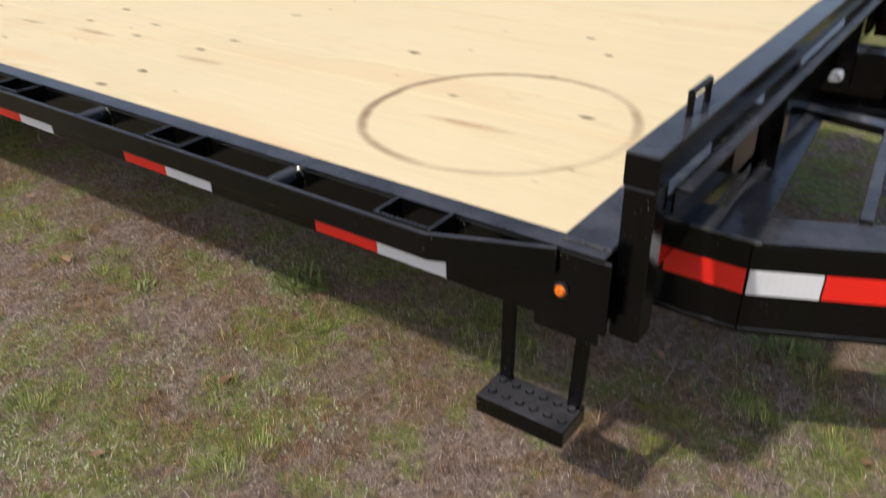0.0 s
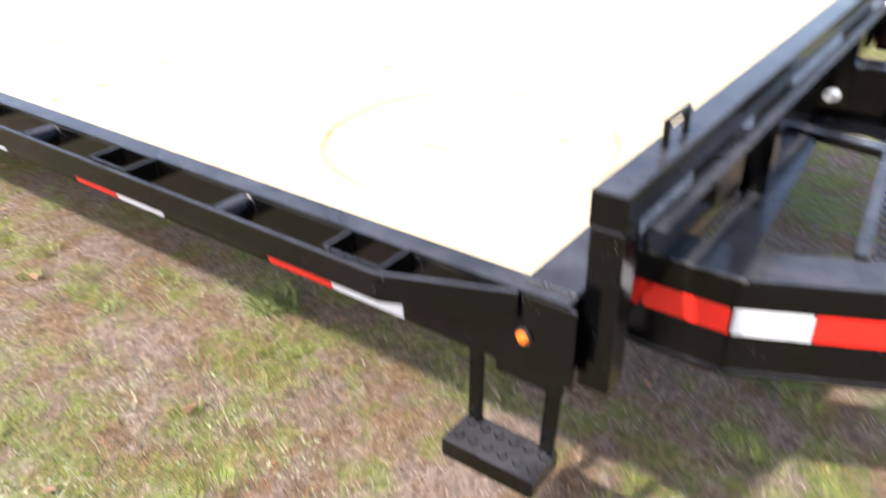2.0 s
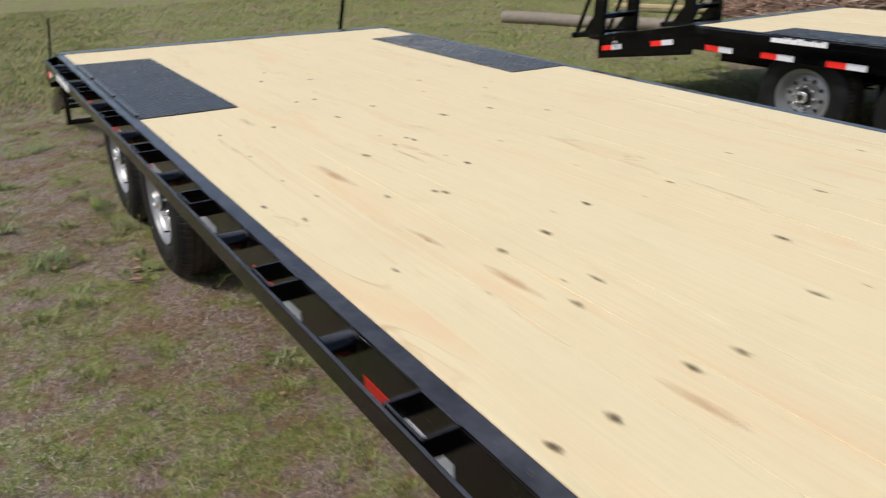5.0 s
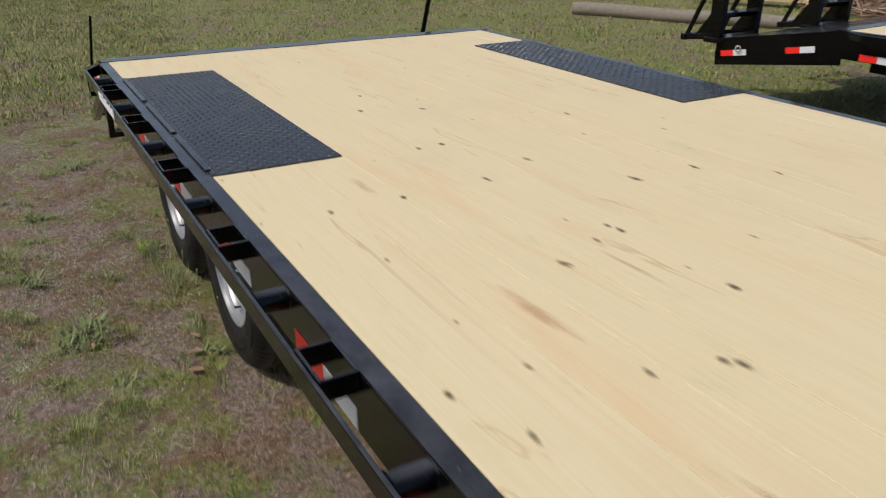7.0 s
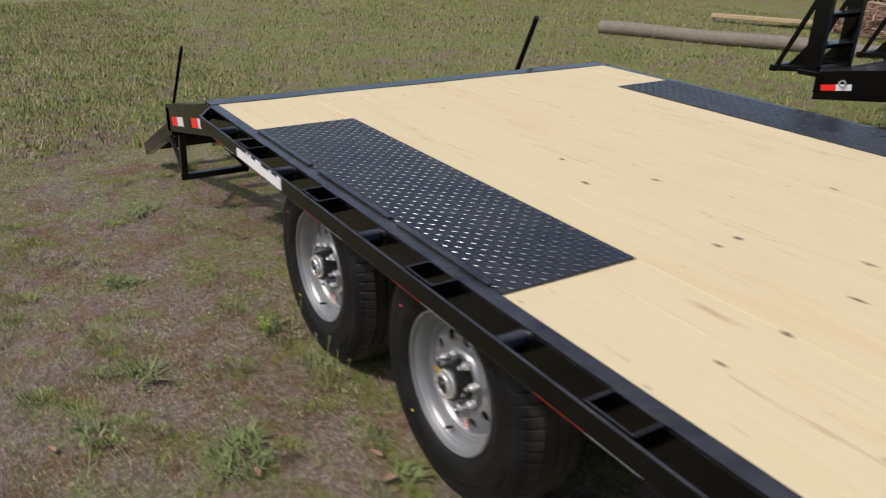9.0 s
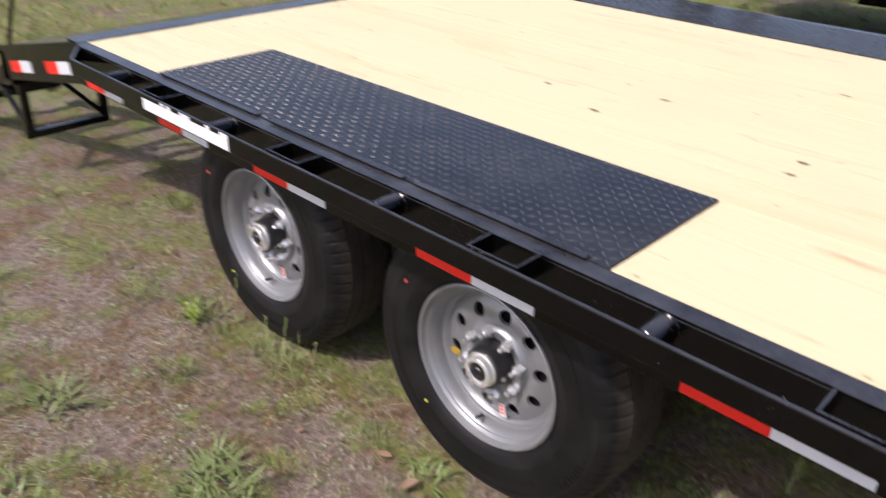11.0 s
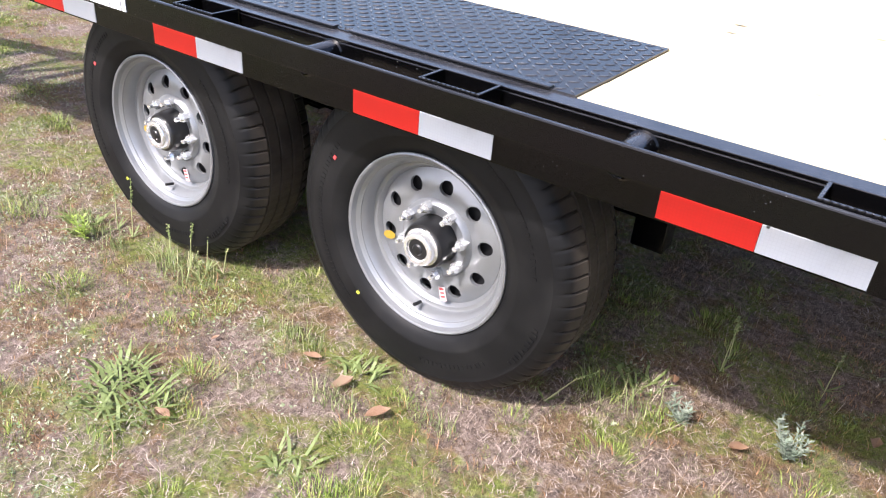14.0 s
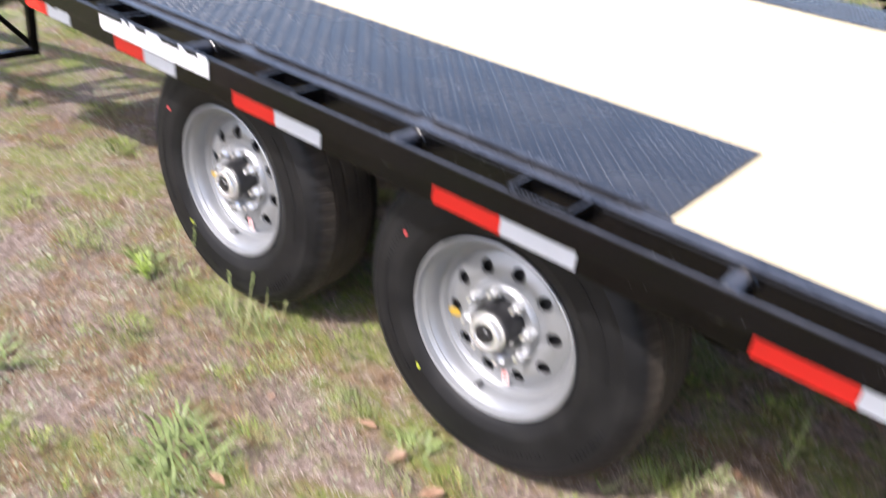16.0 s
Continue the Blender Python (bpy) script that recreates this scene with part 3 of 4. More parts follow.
def side(parent, y, inward, full, rear, tapes, tape_z):
    """The frame channel with its tapes, and the rub rail held off it by pockets and spools. inward: +1 or -1."""
    def Y(d):
        return y + inward * d

    low = 0.0 if inward > 0 else 0.035

    def bx(x0, x1, d0, d1, z0, z1, bev=0.002):
        a, b = sorted((Y(d0), Y(d1)))
        return box(x0, x1, a, b, z0, z1, bev)

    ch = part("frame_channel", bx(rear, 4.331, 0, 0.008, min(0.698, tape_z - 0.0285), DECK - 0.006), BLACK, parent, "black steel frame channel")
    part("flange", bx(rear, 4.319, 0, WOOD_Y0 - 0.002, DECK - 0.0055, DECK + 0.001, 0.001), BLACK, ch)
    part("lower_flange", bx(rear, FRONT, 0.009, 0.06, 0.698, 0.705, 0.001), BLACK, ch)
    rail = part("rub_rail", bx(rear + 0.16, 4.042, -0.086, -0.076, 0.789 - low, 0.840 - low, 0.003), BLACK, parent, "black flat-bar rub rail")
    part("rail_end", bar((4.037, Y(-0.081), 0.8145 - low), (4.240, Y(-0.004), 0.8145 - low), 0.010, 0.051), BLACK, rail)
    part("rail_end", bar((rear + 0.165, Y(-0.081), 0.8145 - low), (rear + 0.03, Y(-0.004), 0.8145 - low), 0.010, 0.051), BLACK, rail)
    for x in POCKETS:
        same_part("stake_pocket", POCKET_MESH, rail, pose(x, Y(-0.0755) if inward > 0 else Y(0.0), 0.844 - low))
    for x in SPOOLS:
        same_part("spool", SPOOL_MESH, rail, pose(x, Y(-0.0765) if inward > 0 else Y(0.0), 0.808 - low))
    for x, half in tapes:
        tape_strip(ch, x, half, y, tape_z, 0.047)
    if full and inward > 0:
        # rough weld run on the channel above one tape, and beads at the pockets
        rng = random.Random(5)
        for k in range(1, 3):
            bm = bmesh.new()
            for j in range(9):
                bmesh.ops.create_icosphere(bm, subdivisions=1, radius=rng.uniform(0.0022, 0.004), matrix=Matrix.Translation((0.61 + (k - 1) * 2.6 + rng.uniform(-0.004, 0.004), Y(-0.001), 0.749 + j * 0.0045)))
            part("weld_bead", bm, WELD, ch)
        for x in POCKETS:
            bm = bmesh.new()
            for j in range(12):
                bmesh.ops.create_icosphere(bm, subdivisions=1, radius=rng.uniform(0.0025, 0.004), matrix=Matrix.Translation((x - 0.055 + j * 0.010, Y(-0.0745), 0.8425)))
            part("weld_bead", bm, BLACK, rail, smooth=True)
    return rail


def dovetail(parent, y, inward, rear, dove_x, dove_z, drop, tapes, low_z):
    """The sloping tail side with two short tapes."""
    a, b = sorted((y, y + inward * 0.010))
    bm = prism([(rear - 0.002, 0.845), (rear - 0.002, low_z), (dove_x, dove_z - drop), (dove_x, dove_z)], a, b)
    s = part("tail_side", bm, BLACK, parent, "black sloping dovetail side")
    slope = math.atan2(0.845 - dove_z, rear - dove_x)
    for x in tapes:
        z = 0.756 - 0.5 * (drop - 0.145) - (rear - x) * math.tan(slope)
        tape_strip(s, x, 0.12, y, z, 0.046, slope)
    return s


def disc_mesh(name, mat):
    bm = bmesh.new()
    bmesh.ops.create_circle(bm, cap_ends=True, segments=24, radius=1.0)
    return mesh_of(name, bm, mat)


DISC_KNOT, DISC_STREAK = disc_mesh("knot", KNOT), disc_mesh("resin_streak", STREAK)
rng_k = random.Random(4)
KNOTS = [(1.177, 0.821), (1.196, 0.728), (1.265, 0.579), (1.536, 0.817), (0.697, 0.459), (0.893, 1.128), (0.898, 1.361), (0.578, 0.96), (0.68, 0.743), (1.752, 0.595), (2.353, 1.51), (2.523, 1.101),
         (2.761, 0.889), (2.82, 0.437), (2.52, 0.433), (2.856, 0.215), (2.06, 0.872), (2.168, 0.636), (2.45, 0.553), (2.203, 0.47), (2.831, 0.557), (3.376, 0.742), (3.684, 0.50), (4.02, 0.536)]
FAINT_KNOTS = [(-0.507, 0.861), (-0.177, 0.986), (-0.264, 0.755), (0.302, 0.715), (0.296, 0.807), (0.707, 0.242), (1.367, 1.076), (1.692, 0.432), (1.573, 0.262), (1.58, 0.098), (0.171, 1.436), (0.522, 1.6),
               (1.067, 1.538), (1.936, 1.624), (2.17, 2.02), (1.729, 0.572), (1.137, 0.812), (2.163, 0.20), (1.738, 0.155), (2.05, 1.215), (3.851, 1.0), (3.73, 1.136), (3.307, 1.666), (2.861, 0.087)]
STREAKS = [(2.16, 2.54, 0.39, 0.030), (2.74, 3.08, 0.365, 0.032), (0.40, 0.72, 0.399, 0.028), (1.16, 1.66, 0.392, 0.036), (1.86, 2.2, 0.36, 0.022), (3.60, 4.05, 0.36, 0.030), (1.15, 1.55, 0.70, 0.016)]


def trailer(name, label, m, full=True, ramps_up=False, rear=REAR, dove_x=DOVE_X, dove_z=DOVE_Z, drop=0.145, tapes=TAPES, tail_tapes=(-2.08, -2.48), tape_z=0.7265, tail_low=0.70):
    t = new(name)
    t.empty_display_size = 0.2
    tagged(t, label, "trailer", "deck trailers on the grass")
    # deck planks and plates
    deck = part("deck_frame", box(rear, FRONT, 0.18, WIDTH - 0.18, 0.715, 0.74), BLACK, t, "black steel cross frame under the planks")
    for k in range(int((FRONT - rear) / 0.44)):
        part("cross_member", box(rear + 0.2 + k * 0.44, rear + 0.26 + k * 0.44, 0.062, WIDTH - 0.062, 0.742, 0.795), BLACK, deck)
    # a narrow ripped board at the near edge, then fourteen full boards; notched round the tread plates
    edges = [WOOD_Y0] + [0.155 + k * (WOOD_Y1 - 0.155) / 14 for k in range(15)]
    plates = ((0.044, 0.460), (1.966, WOOD_Y1 + 0.002))
    for k, (y0, y1) in enumerate(zip(edges, edges[1:])):
        gap = (0.0008, 0.0004, 0.0006, 0.0003)[k % 4]
        y0, y1 = y0 + gap, y1 - (0.0004, 0.0006, 0.0003, 0.0008)[k % 4]
        z1 = DECK + 0.0008 * math.sin(k * 5.1)
        pieces = [(rear, FRONT, y0, y1)]
        for p0, p1 in plates:
            if y1 > p0 and y0 < p1:
                pieces = [(rear, PL_X0 - 0.002, y0, y1), (PL_X1 + 0.002, FRONT, y0, y1)]
                if y1 > p1 + 0.005:
                    pieces.append((PL_X0 - 0.001, PL_X1 + 0.001, p1 + 0.002, y1))
                if y0 < p0 - 0.005:
                    pieces.append((PL_X0 - 0.001, PL_X1 + 0.001, y0, p0 - 0.002))
        for x0, x1, ya, yb in pieces:
            part("plank", box(x0, x1, ya, yb, 0.797, z1, 0.0005), PINE, deck, "pale treated pine plank")
    if full:
        for (x, y), strong in [(p, True) for p in KNOTS] + [(p, False) for p in FAINT_KNOTS]:
            a, b = rng_k.uniform(0.030, 0.046) * (1 if strong else 0.8), rng_k.uniform(0.013, 0.022) * (1 if strong else 0.75)
            same_part("knot", DISC_KNOT, deck, pose(x, y, DECK + 0.0014, 0, 0, rng_k.uniform(-8, 8)) @ Matrix.Diagonal((a, b, 1, 1)))
        for x0, x1, y, w in STREAKS:
            same_part("resin_streak", DISC_STREAK, deck, pose((x0 + x1) / 2, y, DECK + 0.0012, 0, 0, rng_k.uniform(1, 5)) @ Matrix.Diagonal(((x1 - x0) / 2, w, 1, 1)))
    for y0, y1 in plates:
        part("tread_plate", tread_plate(PL_X0, PL_X1, y0, y1), TREAD, t, "black diamond tread plate over the wheels")
    side(t, 0.0, 1, full, rear, tapes, tape_z)
    side(t, WIDTH, -1, full, rear, tapes, tape_z)
    if full:
        # stitched flat bar along the plate's outer edge
        for x0, x1 in ((-1.36, -0.84), (-0.78, -0.28), (-0.24, 0.21)):
            part("plate_strip", box(x0, x1, 0.036, 0.054, DECK + 0.0045, DECK + 0.0095, 0.002), BLACK, t)
        bm = bmesh.new()
        rng = random.Random(3)
        for k in range(150):
            bmesh.ops.create_icosphere(bm, subdivisions=1, radius=rng.uniform(0.002, 0.0042), matrix=Matrix.Translation((-1.36 + 0.0105 * k + rng.uniform(-0.003, 0.003), 0.057 + rng.uniform(-0.002, 0.002), DECK + 0.0045)))
        tagged(part("weld_run", bm, WELD, t, "ragged bright weld along the tread plate", True), kind="stuff")
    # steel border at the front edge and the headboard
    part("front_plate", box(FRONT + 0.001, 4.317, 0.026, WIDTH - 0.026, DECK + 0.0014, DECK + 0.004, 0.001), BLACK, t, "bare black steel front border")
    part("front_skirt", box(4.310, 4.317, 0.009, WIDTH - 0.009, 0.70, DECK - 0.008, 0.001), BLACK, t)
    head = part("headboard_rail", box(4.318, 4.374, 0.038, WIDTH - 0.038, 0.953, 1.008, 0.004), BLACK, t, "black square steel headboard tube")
    for y in (0.041, 0.80, 1.60, WIDTH - 0.093):
        part("headboard_post", box(4.320, 4.372, y, y + 0.052, 0.675, 0.952, 0.004), BLACK, head)
    part("headboard_lip", box(4.376, 4.404, 0.10, WIDTH - 0.10, 0.934, 0.939, 0.001), BLACK, head)
    part("headboard_lip", box(4.376, 4.381, 0.10, WIDTH - 0.10, 0.895, 0.933, 0.001), BLACK, head)
    for y in (0.26, WIDTH - 0.26):
        bm = bmesh.new()
        add_rod(bm, (4.345, y - 0.04, 1.005), (4.345, y - 0.04, 1.045), 0.006)
        add_rod(bm, (4.345, y + 0.04, 1.005), (4.345, y + 0.04, 1.045), 0.006)
        add_rod(bm, (4.345, y - 0.043, 1.048), (4.345, y + 0.043, 1.048), 0.006)
        part("tie_loop", bm, BLACK, head, "bent rod tie-down loop", True)
    # main beams and wrapped tongue
    for y, s in ((0.412, 1), (WIDTH - 0.412, -1)):
        beam = part("main_beam", box(rear, 4.440, min(y, y + s * 0.012), max(y, y + s * 0.012), 0.519, 0.706, 0.002), BLACK, t, "black steel main beam")
        for z in (0.507, 0.7065):
            a, b = sorted((y - s * 0.004, y + s * 0.11))
            part("beam_flange", box(rear, 4.440, a, b, z, z + 0.0115, 0.002), BLACK, beam)
        e0, e1 = Vector((4.4415, y, 0)), Vector((5.95, WIDTH / 2 - s * 0.07, 0))
        d = (e1 - e0).normalized()
        nrm = Vector((-d.y, d.x, 0)) * s
        tong = part("tongue_beam", bar(e0 + Vector((0, 0, 0.6125)) + nrm * 0.006, e1 + Vector((0, 0, 0.6125)) + nrm * 0.006, 0.012, 0.187), BLACK, t, "black steel tongue beam with reflective tape")
        for z in (0.513, 0.712):
            part("beam_flange", bar(e0 + Vector((0, 0, z)) + nrm * 0.051, e1 + Vector((0, 0, z)) + nrm * 0.051, 0.11, 0.0115), BLACK, tong)
        for x0, x1 in ((4.276, 4.439), (4.19, 4.262)):
            yy = y - s * 0.0006
            part("reflective_tape", box(x0, x1, min(yy, yy - s * 0.0016), max(yy, yy - s * 0.0016), 0.600, 0.655, 0), RED, beam, "red reflective tape")
        for k, mt in enumerate((WHITE, RED, WHITE, RED, WHITE, RED, WHITE, RED)):
            p0 = e0 + d * (0.003 + (0.140 + 0.157 * (k - 1) if k else 0.0)) - nrm * 0.0016 + Vector((0, 0, 0.6275))
            part("reflective_tape", bar(p0, p0 + d * (0.153 if k else 0.136), 0.0016, 0.055, bevel=0), mt, tong)
        # ragged weld along the bend
        rng = random.Random(int(y * 10))
        bm = bmesh.new()
        for k in range(26):
            bmesh.ops.create_icosphere(bm, subdivisions=1, radius=rng.uniform(0.003, 0.006), matrix=Matrix.Translation((4.32 + 0.0054 * k, y - s * 0.003, 0.7185)))
        part("weld_bead", bm, WELD, beam, smooth=True)
    bm = bmesh.new()
    rng = random.Random(8)
    for k in range(22):
        bmesh.ops.create_icosphere(bm, subdivisions=1, radius=rng.uniform(0.002, 0.0042), matrix=Matrix.Translation((4.232 + 0.0040 * k, 0.025 + rng.uniform(-0.002, 0.002), DECK + 0.003)))
    part("weld_bead", bm, WELD, t, "bright weld at the front corner", True)
    if full:
        bm = bmesh.new()
        for k in range(9):
            c = Vector((4.385 + 0.018 * math.sin(k * 2.1), 1.80 + 0.022 * k, 0.955 + 0.02 * math.cos(k * 1.7)))
            turn = Matrix.Translation(c) @ Matrix.Rotation(k * 1.3, 4, "X") @ Matrix.Rotation(k * 0.8, 4, "Z")
            pts = [turn @ Vector((0.012 * math.cos(q), 0.022 * math.sin(q), 0)) for q in (j * math.pi / 5 for j in range(10))]
            for p, q in zip(pts, pts[1:] + pts[:1]):
                add_rod(bm, p, q, 0.0045, None, 6)
        part("safety_chain", bm, CHROME, t, "bright steel safety chain", True)
        bm = bmesh.new()
        add_rod(bm, (4.402, 1.10, 0.845), (4.402, 1.155, 0.835), 0.011, None, 12)
        add_rod(bm, (4.402, 1.155, 0.835), (4.402, 1.175, 0.832), 0.016, None, 12)
        part("hitch_pin", bm, CHROME, t, "bright steel pin", True)
    part("coupler", box(5.85, 6.2, WIDTH / 2 - 0.09, WIDTH / 2 + 0.09, 0.5, 0.69, 0.01), BLACK, t)
    part("centre_beam", bar((4.30, 1.245, 0.708), (4.66, 1.175, 0.708), 0.055, 0.022), BLACK, t)
    # front cross channel, bracket and jack
    part("front_cross_channel", bar((4.39, 0.53, 0.700), (4.345, 1.215, 0.700), 0.085, 0.012), BLACK, t)
    bm = bmesh.new()
    outline = [(0.57, 0.93), (0.57, 0.828)] + [(0.455 - 0.03 * math.sin(k * 0.39), 0.855 - 0.03 * math.cos(k * 0.39)) for k in range(5)] + [(0.425, 0.93)]
    lo, hi = [[bm.verts.new((x, yv, z)) for yv, z in outline] for x in (4.330, 4.374)]
    bm.faces.new(lo)
    bm.faces.new(hi)
    for k in range(len(lo)):
        bm.faces.new((lo[k - 1], lo[k], hi[k], hi[k - 1]))
    part("wiring_box", bm, BLACK, t, "rounded black wiring box under the headboard", True)
    bm = bmesh.new()
    add_rod(bm, (5.30, 1.24, 0.30), (5.30, 1.24, 1.0), 0.045, None, 20)
    add_box(bm, 5.24, 5.36, 1.18, 1.30, 0.96, 1.04, 0.012)
    add_rod(bm, (5.30, 1.24, 0.05), (5.30, 1.24, 0.30), 0.034, None, 20)
    j = part("jack", bm, BLACK, t, "black drop-leg jack", True)
    part("crank", rod((5.30, 1.17, 1.0), (5.30, 1.02, 1.0), 0.008), CHROME, j)
    part("foot", box(5.21, 5.39, 1.15, 1.33, 0.03, 0.044, 0.003), BLACK, j)
    # mesh tray on the tongue
    tray = part("tray_frame", bar((4.60, 0.60, 0.715), (4.545, 1.215, 0.715), 0.025, 0.025), BLACK, t, "black expanded-metal tongue tray")
    bm = bmesh.new()
    for i in range(22):
        for j in range(22):
            x, yv = 4.60 + i * 0.030, 0.56 + j * 0.030
            if yv < 0.50 + (x - 4.45) * 0.5 or x < 4.615 - (yv - 0.6) * 0.09:
                continue
            for sx in (-1, 1):
                add_bar(bm, (x, yv, 0.712), (x + 0.015 * sx, yv + 0.0148, 0.712), 0.004, 0.003, bevel=0)
                add_bar(bm, (x + 0.015 * sx, yv + 0.0152, 0.712), (x, yv + 0.03, 0.712), 0.004, 0.003, bevel=0)
    tagged(part("expanded_mesh", bm, BLACK, tray), kind="stuff")
    # side step at the front corner
    hang = None
    for x0, x1 in ((4.045, 4.052), (4.222, 4.214)):
        p = part("step_hanger", bar((x0, 0.19, 0.73), (x1, 0.165, 0.365), 0.030, 0.011, up=(0, 1, 0.1)), BLACK, t if hang is None else hang, "black flat-bar step hanger")
        hang = hang or p
    tr = part("step_tread", box(4.026, 4.232, 0.083, 0.182, 0.328, 0.373, 0.004), BLACK, hang)
    bm = bmesh.new()
    for i in range(6):
        for jj in range(2):
            bmesh.ops.create_cone(bm, cap_ends=True, segments=10, radius1=0.011, radius2=0.008, depth=0.006, matrix=Matrix.Translation((4.05 + 0.033 * i, 0.112 + 0.042 * jj, 0.375)))
    tagged(part("grip_texture", bm, BLACK, tr), kind="stuff")
    # amber marker on the front corner
    bm, rings = lathe([(0.0, 0.0105), (-0.005, 0.0105), (-0.009, 0.0075), (-0.010, 0.001)], 20)
    bmesh.ops.translate(bm, verts=bm.verts, vec=(4.250, -0.001, 0.762))
    part("marker_lamp", bm, AMBER, t, "amber side marker lamp", True)
    bm, rings = lathe([(0.002, 0.0140), (-0.003, 0.0140), (-0.004, 0.0105)], 20)
    bmesh.ops.translate(bm, verts=bm.verts, vec=(4.250, -0.001, 0.762))
    part("lamp_ring", bm, HUB_BLACK, t)
    part("corner_gusset", box(4.20, 4.318, 0.0005, 0.0085, 0.675, 0.712, 0.002), BLACK, t)
    # tail
    dovetail(t, 0.0, 1, rear, dove_x, dove_z, drop, tail_tapes, tail_low)
    dovetail(t, WIDTH, -1, rear, dove_x, dove_z, drop, tail_tapes, tail_low)
    bm = bmesh.new()
    add_bar(bm, (rear - 0.104, WIDTH / 2, 0.823), (dove_x, WIDTH / 2, dove_z - 0.006), WIDTH - 0.024, 0.010)
    part("tail_floor", bm, BLACK, t, "black steel dovetail floor")
    part("rear_header", box(rear - 0.10, rear - 0.001, 0.012, WIDTH - 0.012, DECK - 0.006, DECK + 0.003, 0.001), BLACK, t)
    part("rear_bumper", box(dove_x - 0.008, dove_x + 0.07, 0.0, WIDTH, dove_z - 0.16, dove_z - 0.01, 0.004), BLACK, t)
    # ramps
    for y in (0.09, 1.44 if ramps_up else WIDTH - 0.61):
        if ramps_up:
            x0 = dove_x - 0.12
            rp = part("ramp", bar((x0, y + 0.03, dove_z - 0.02), (x0 + 0.03, y + 0.03, 2.05), 0.125, 0.055, up=(0, 1, 0)), BLACK, t, "black ladder ramp standing upright")
            part("ramp_side", bar((x0, y + 0.49, dove_z - 0.02), (x0 + 0.03, y + 0.49, 2.05), 0.125, 0.055, up=(0, 1, 0)), BLACK, rp)
            for k in range(6):
                z = dove_z + 0.17 + k * 0.235
                rung = part("rung", box(x0 - 0.055, x0 + 0.065, y + 0.058, y + 0.462, z, z + 0.012), BLACK, rp)
                part("rung_lip", box(x0 - 0.055, x0 - 0.045, y + 0.058, y + 0.462, z - 0.05, z - 0.001), BLACK, rung)
            part("hinge_plate", box(x0 - 0.09, x0 + 0.09, y - 0.01, y + 0.53, dove_z - 0.06, dove_z - 0.022), BLACK, rp)
            for yy in (y + 0.03, y + 0.49):
                part("foot_arm", bar((dove_x - 0.44, yy, dove_z - 0.05), (x0 - 0.064, yy, dove_z - 0.02), 0.04, 0.045), BLACK, rp)
                part("strut", bar((dove_x - 0.42, yy, dove_z - 0.03), (x0 - 0.055, yy, dove_z + 0.52), 0.022, 0.035), BLACK, rp)
                bm = prism([(x0 - 0.064, dove_z + 0.17), (x0 - 0.064, dove_z), (x0 - 0.21, dove_z - 0.02)], yy - 0.01, yy + 0.01)
                part("web_plate", bm, BLACK, rp)
            part("foot_bar", bar((dove_x - 0.44, y, dove_z - 0.05), (dove_x - 0.44, y + 0.52, dove_z - 0.05), 0.05, 0.05), BLACK, rp)
            for px, pz in ((dove_x - 0.02, dove_z + 0.56), (dove_x + 0.22, dove_z - 0.055)):
                bm = bmesh.new()
                for k in range(12):
                    c0, c1 = k * math.pi / 6, (k + 1) * math.pi / 6
                    add_rod(bm, (px + 0.024 * math.cos(c0), y - 0.105, pz + 0.024 * math.sin(c0)), (px + 0.024 * math.cos(c1), y - 0.105, pz + 0.024 * math.sin(c1)), 0.006, None, 6)
                part("chain_ring", bm, CHROME, rp, "bright steel ring", True)
        else:
            rp = part("ramp", bar((dove_x - 0.02, y + 0.03, 0.60), (-3.95, y + 0.03, 0.10), 0.05, 0.08), BLACK, t, "black ladder ramp let down to the grass")
            part("ramp_side", bar((dove_x - 0.02, y + 0.49, 0.60), (-3.95, y + 0.49, 0.10), 0.05, 0.08), BLACK, rp)
            for k in range(6):
                f = (k + 0.5) / 6
                x, z = dove_x - 0.02 + f * (-3.95 - dove_x + 0.02), 0.60 - 0.5 * f
                part("rung", box(x - 0.03, x + 0.03, y + 0.055, y + 0.465, z - 0.02, z + 0.02), BLACK, rp)
            # foot frame that props the ramp
            part("foot_leg", bar((-2.90, y + 0.02, 0.50), (-2.94, y + 0.02, 0.20), 0.035, 0.035, up=(1, 0, 0)), BLACK, rp)
            part("foot_leg", bar((-2.90, y + 0.38, 0.50), (-2.94, y + 0.38, 0.20), 0.035, 0.035, up=(1, 0, 0)), BLACK, rp)
            part("foot_bar", bar((-2.94, y, 0.19), (-2.94, y + 0.40, 0.19), 0.035, 0.035), BLACK, rp)
            part("foot_brace", bar((-2.92, y + 0.16, 0.47), (-2.94, y + 0.38, 0.21), 0.022, 0.022, up=(1, 0, 0)), BLACK, rp)
            part("foot_brace", bar((-3.25, y + 0.02, 0.42), (-2.955, y + 0.02, 0.22), 0.022, 0.022), BLACK, rp)
            part("lift_rod", rod((-2.70, 0.035 if y < 1 else 2.315, 0.66), (-2.46, 0.055 if y < 1 else 2.27, 1.005 if y < 1 else 1.05), 0.008 if y < 1 else 0.017), BLACK, rp)
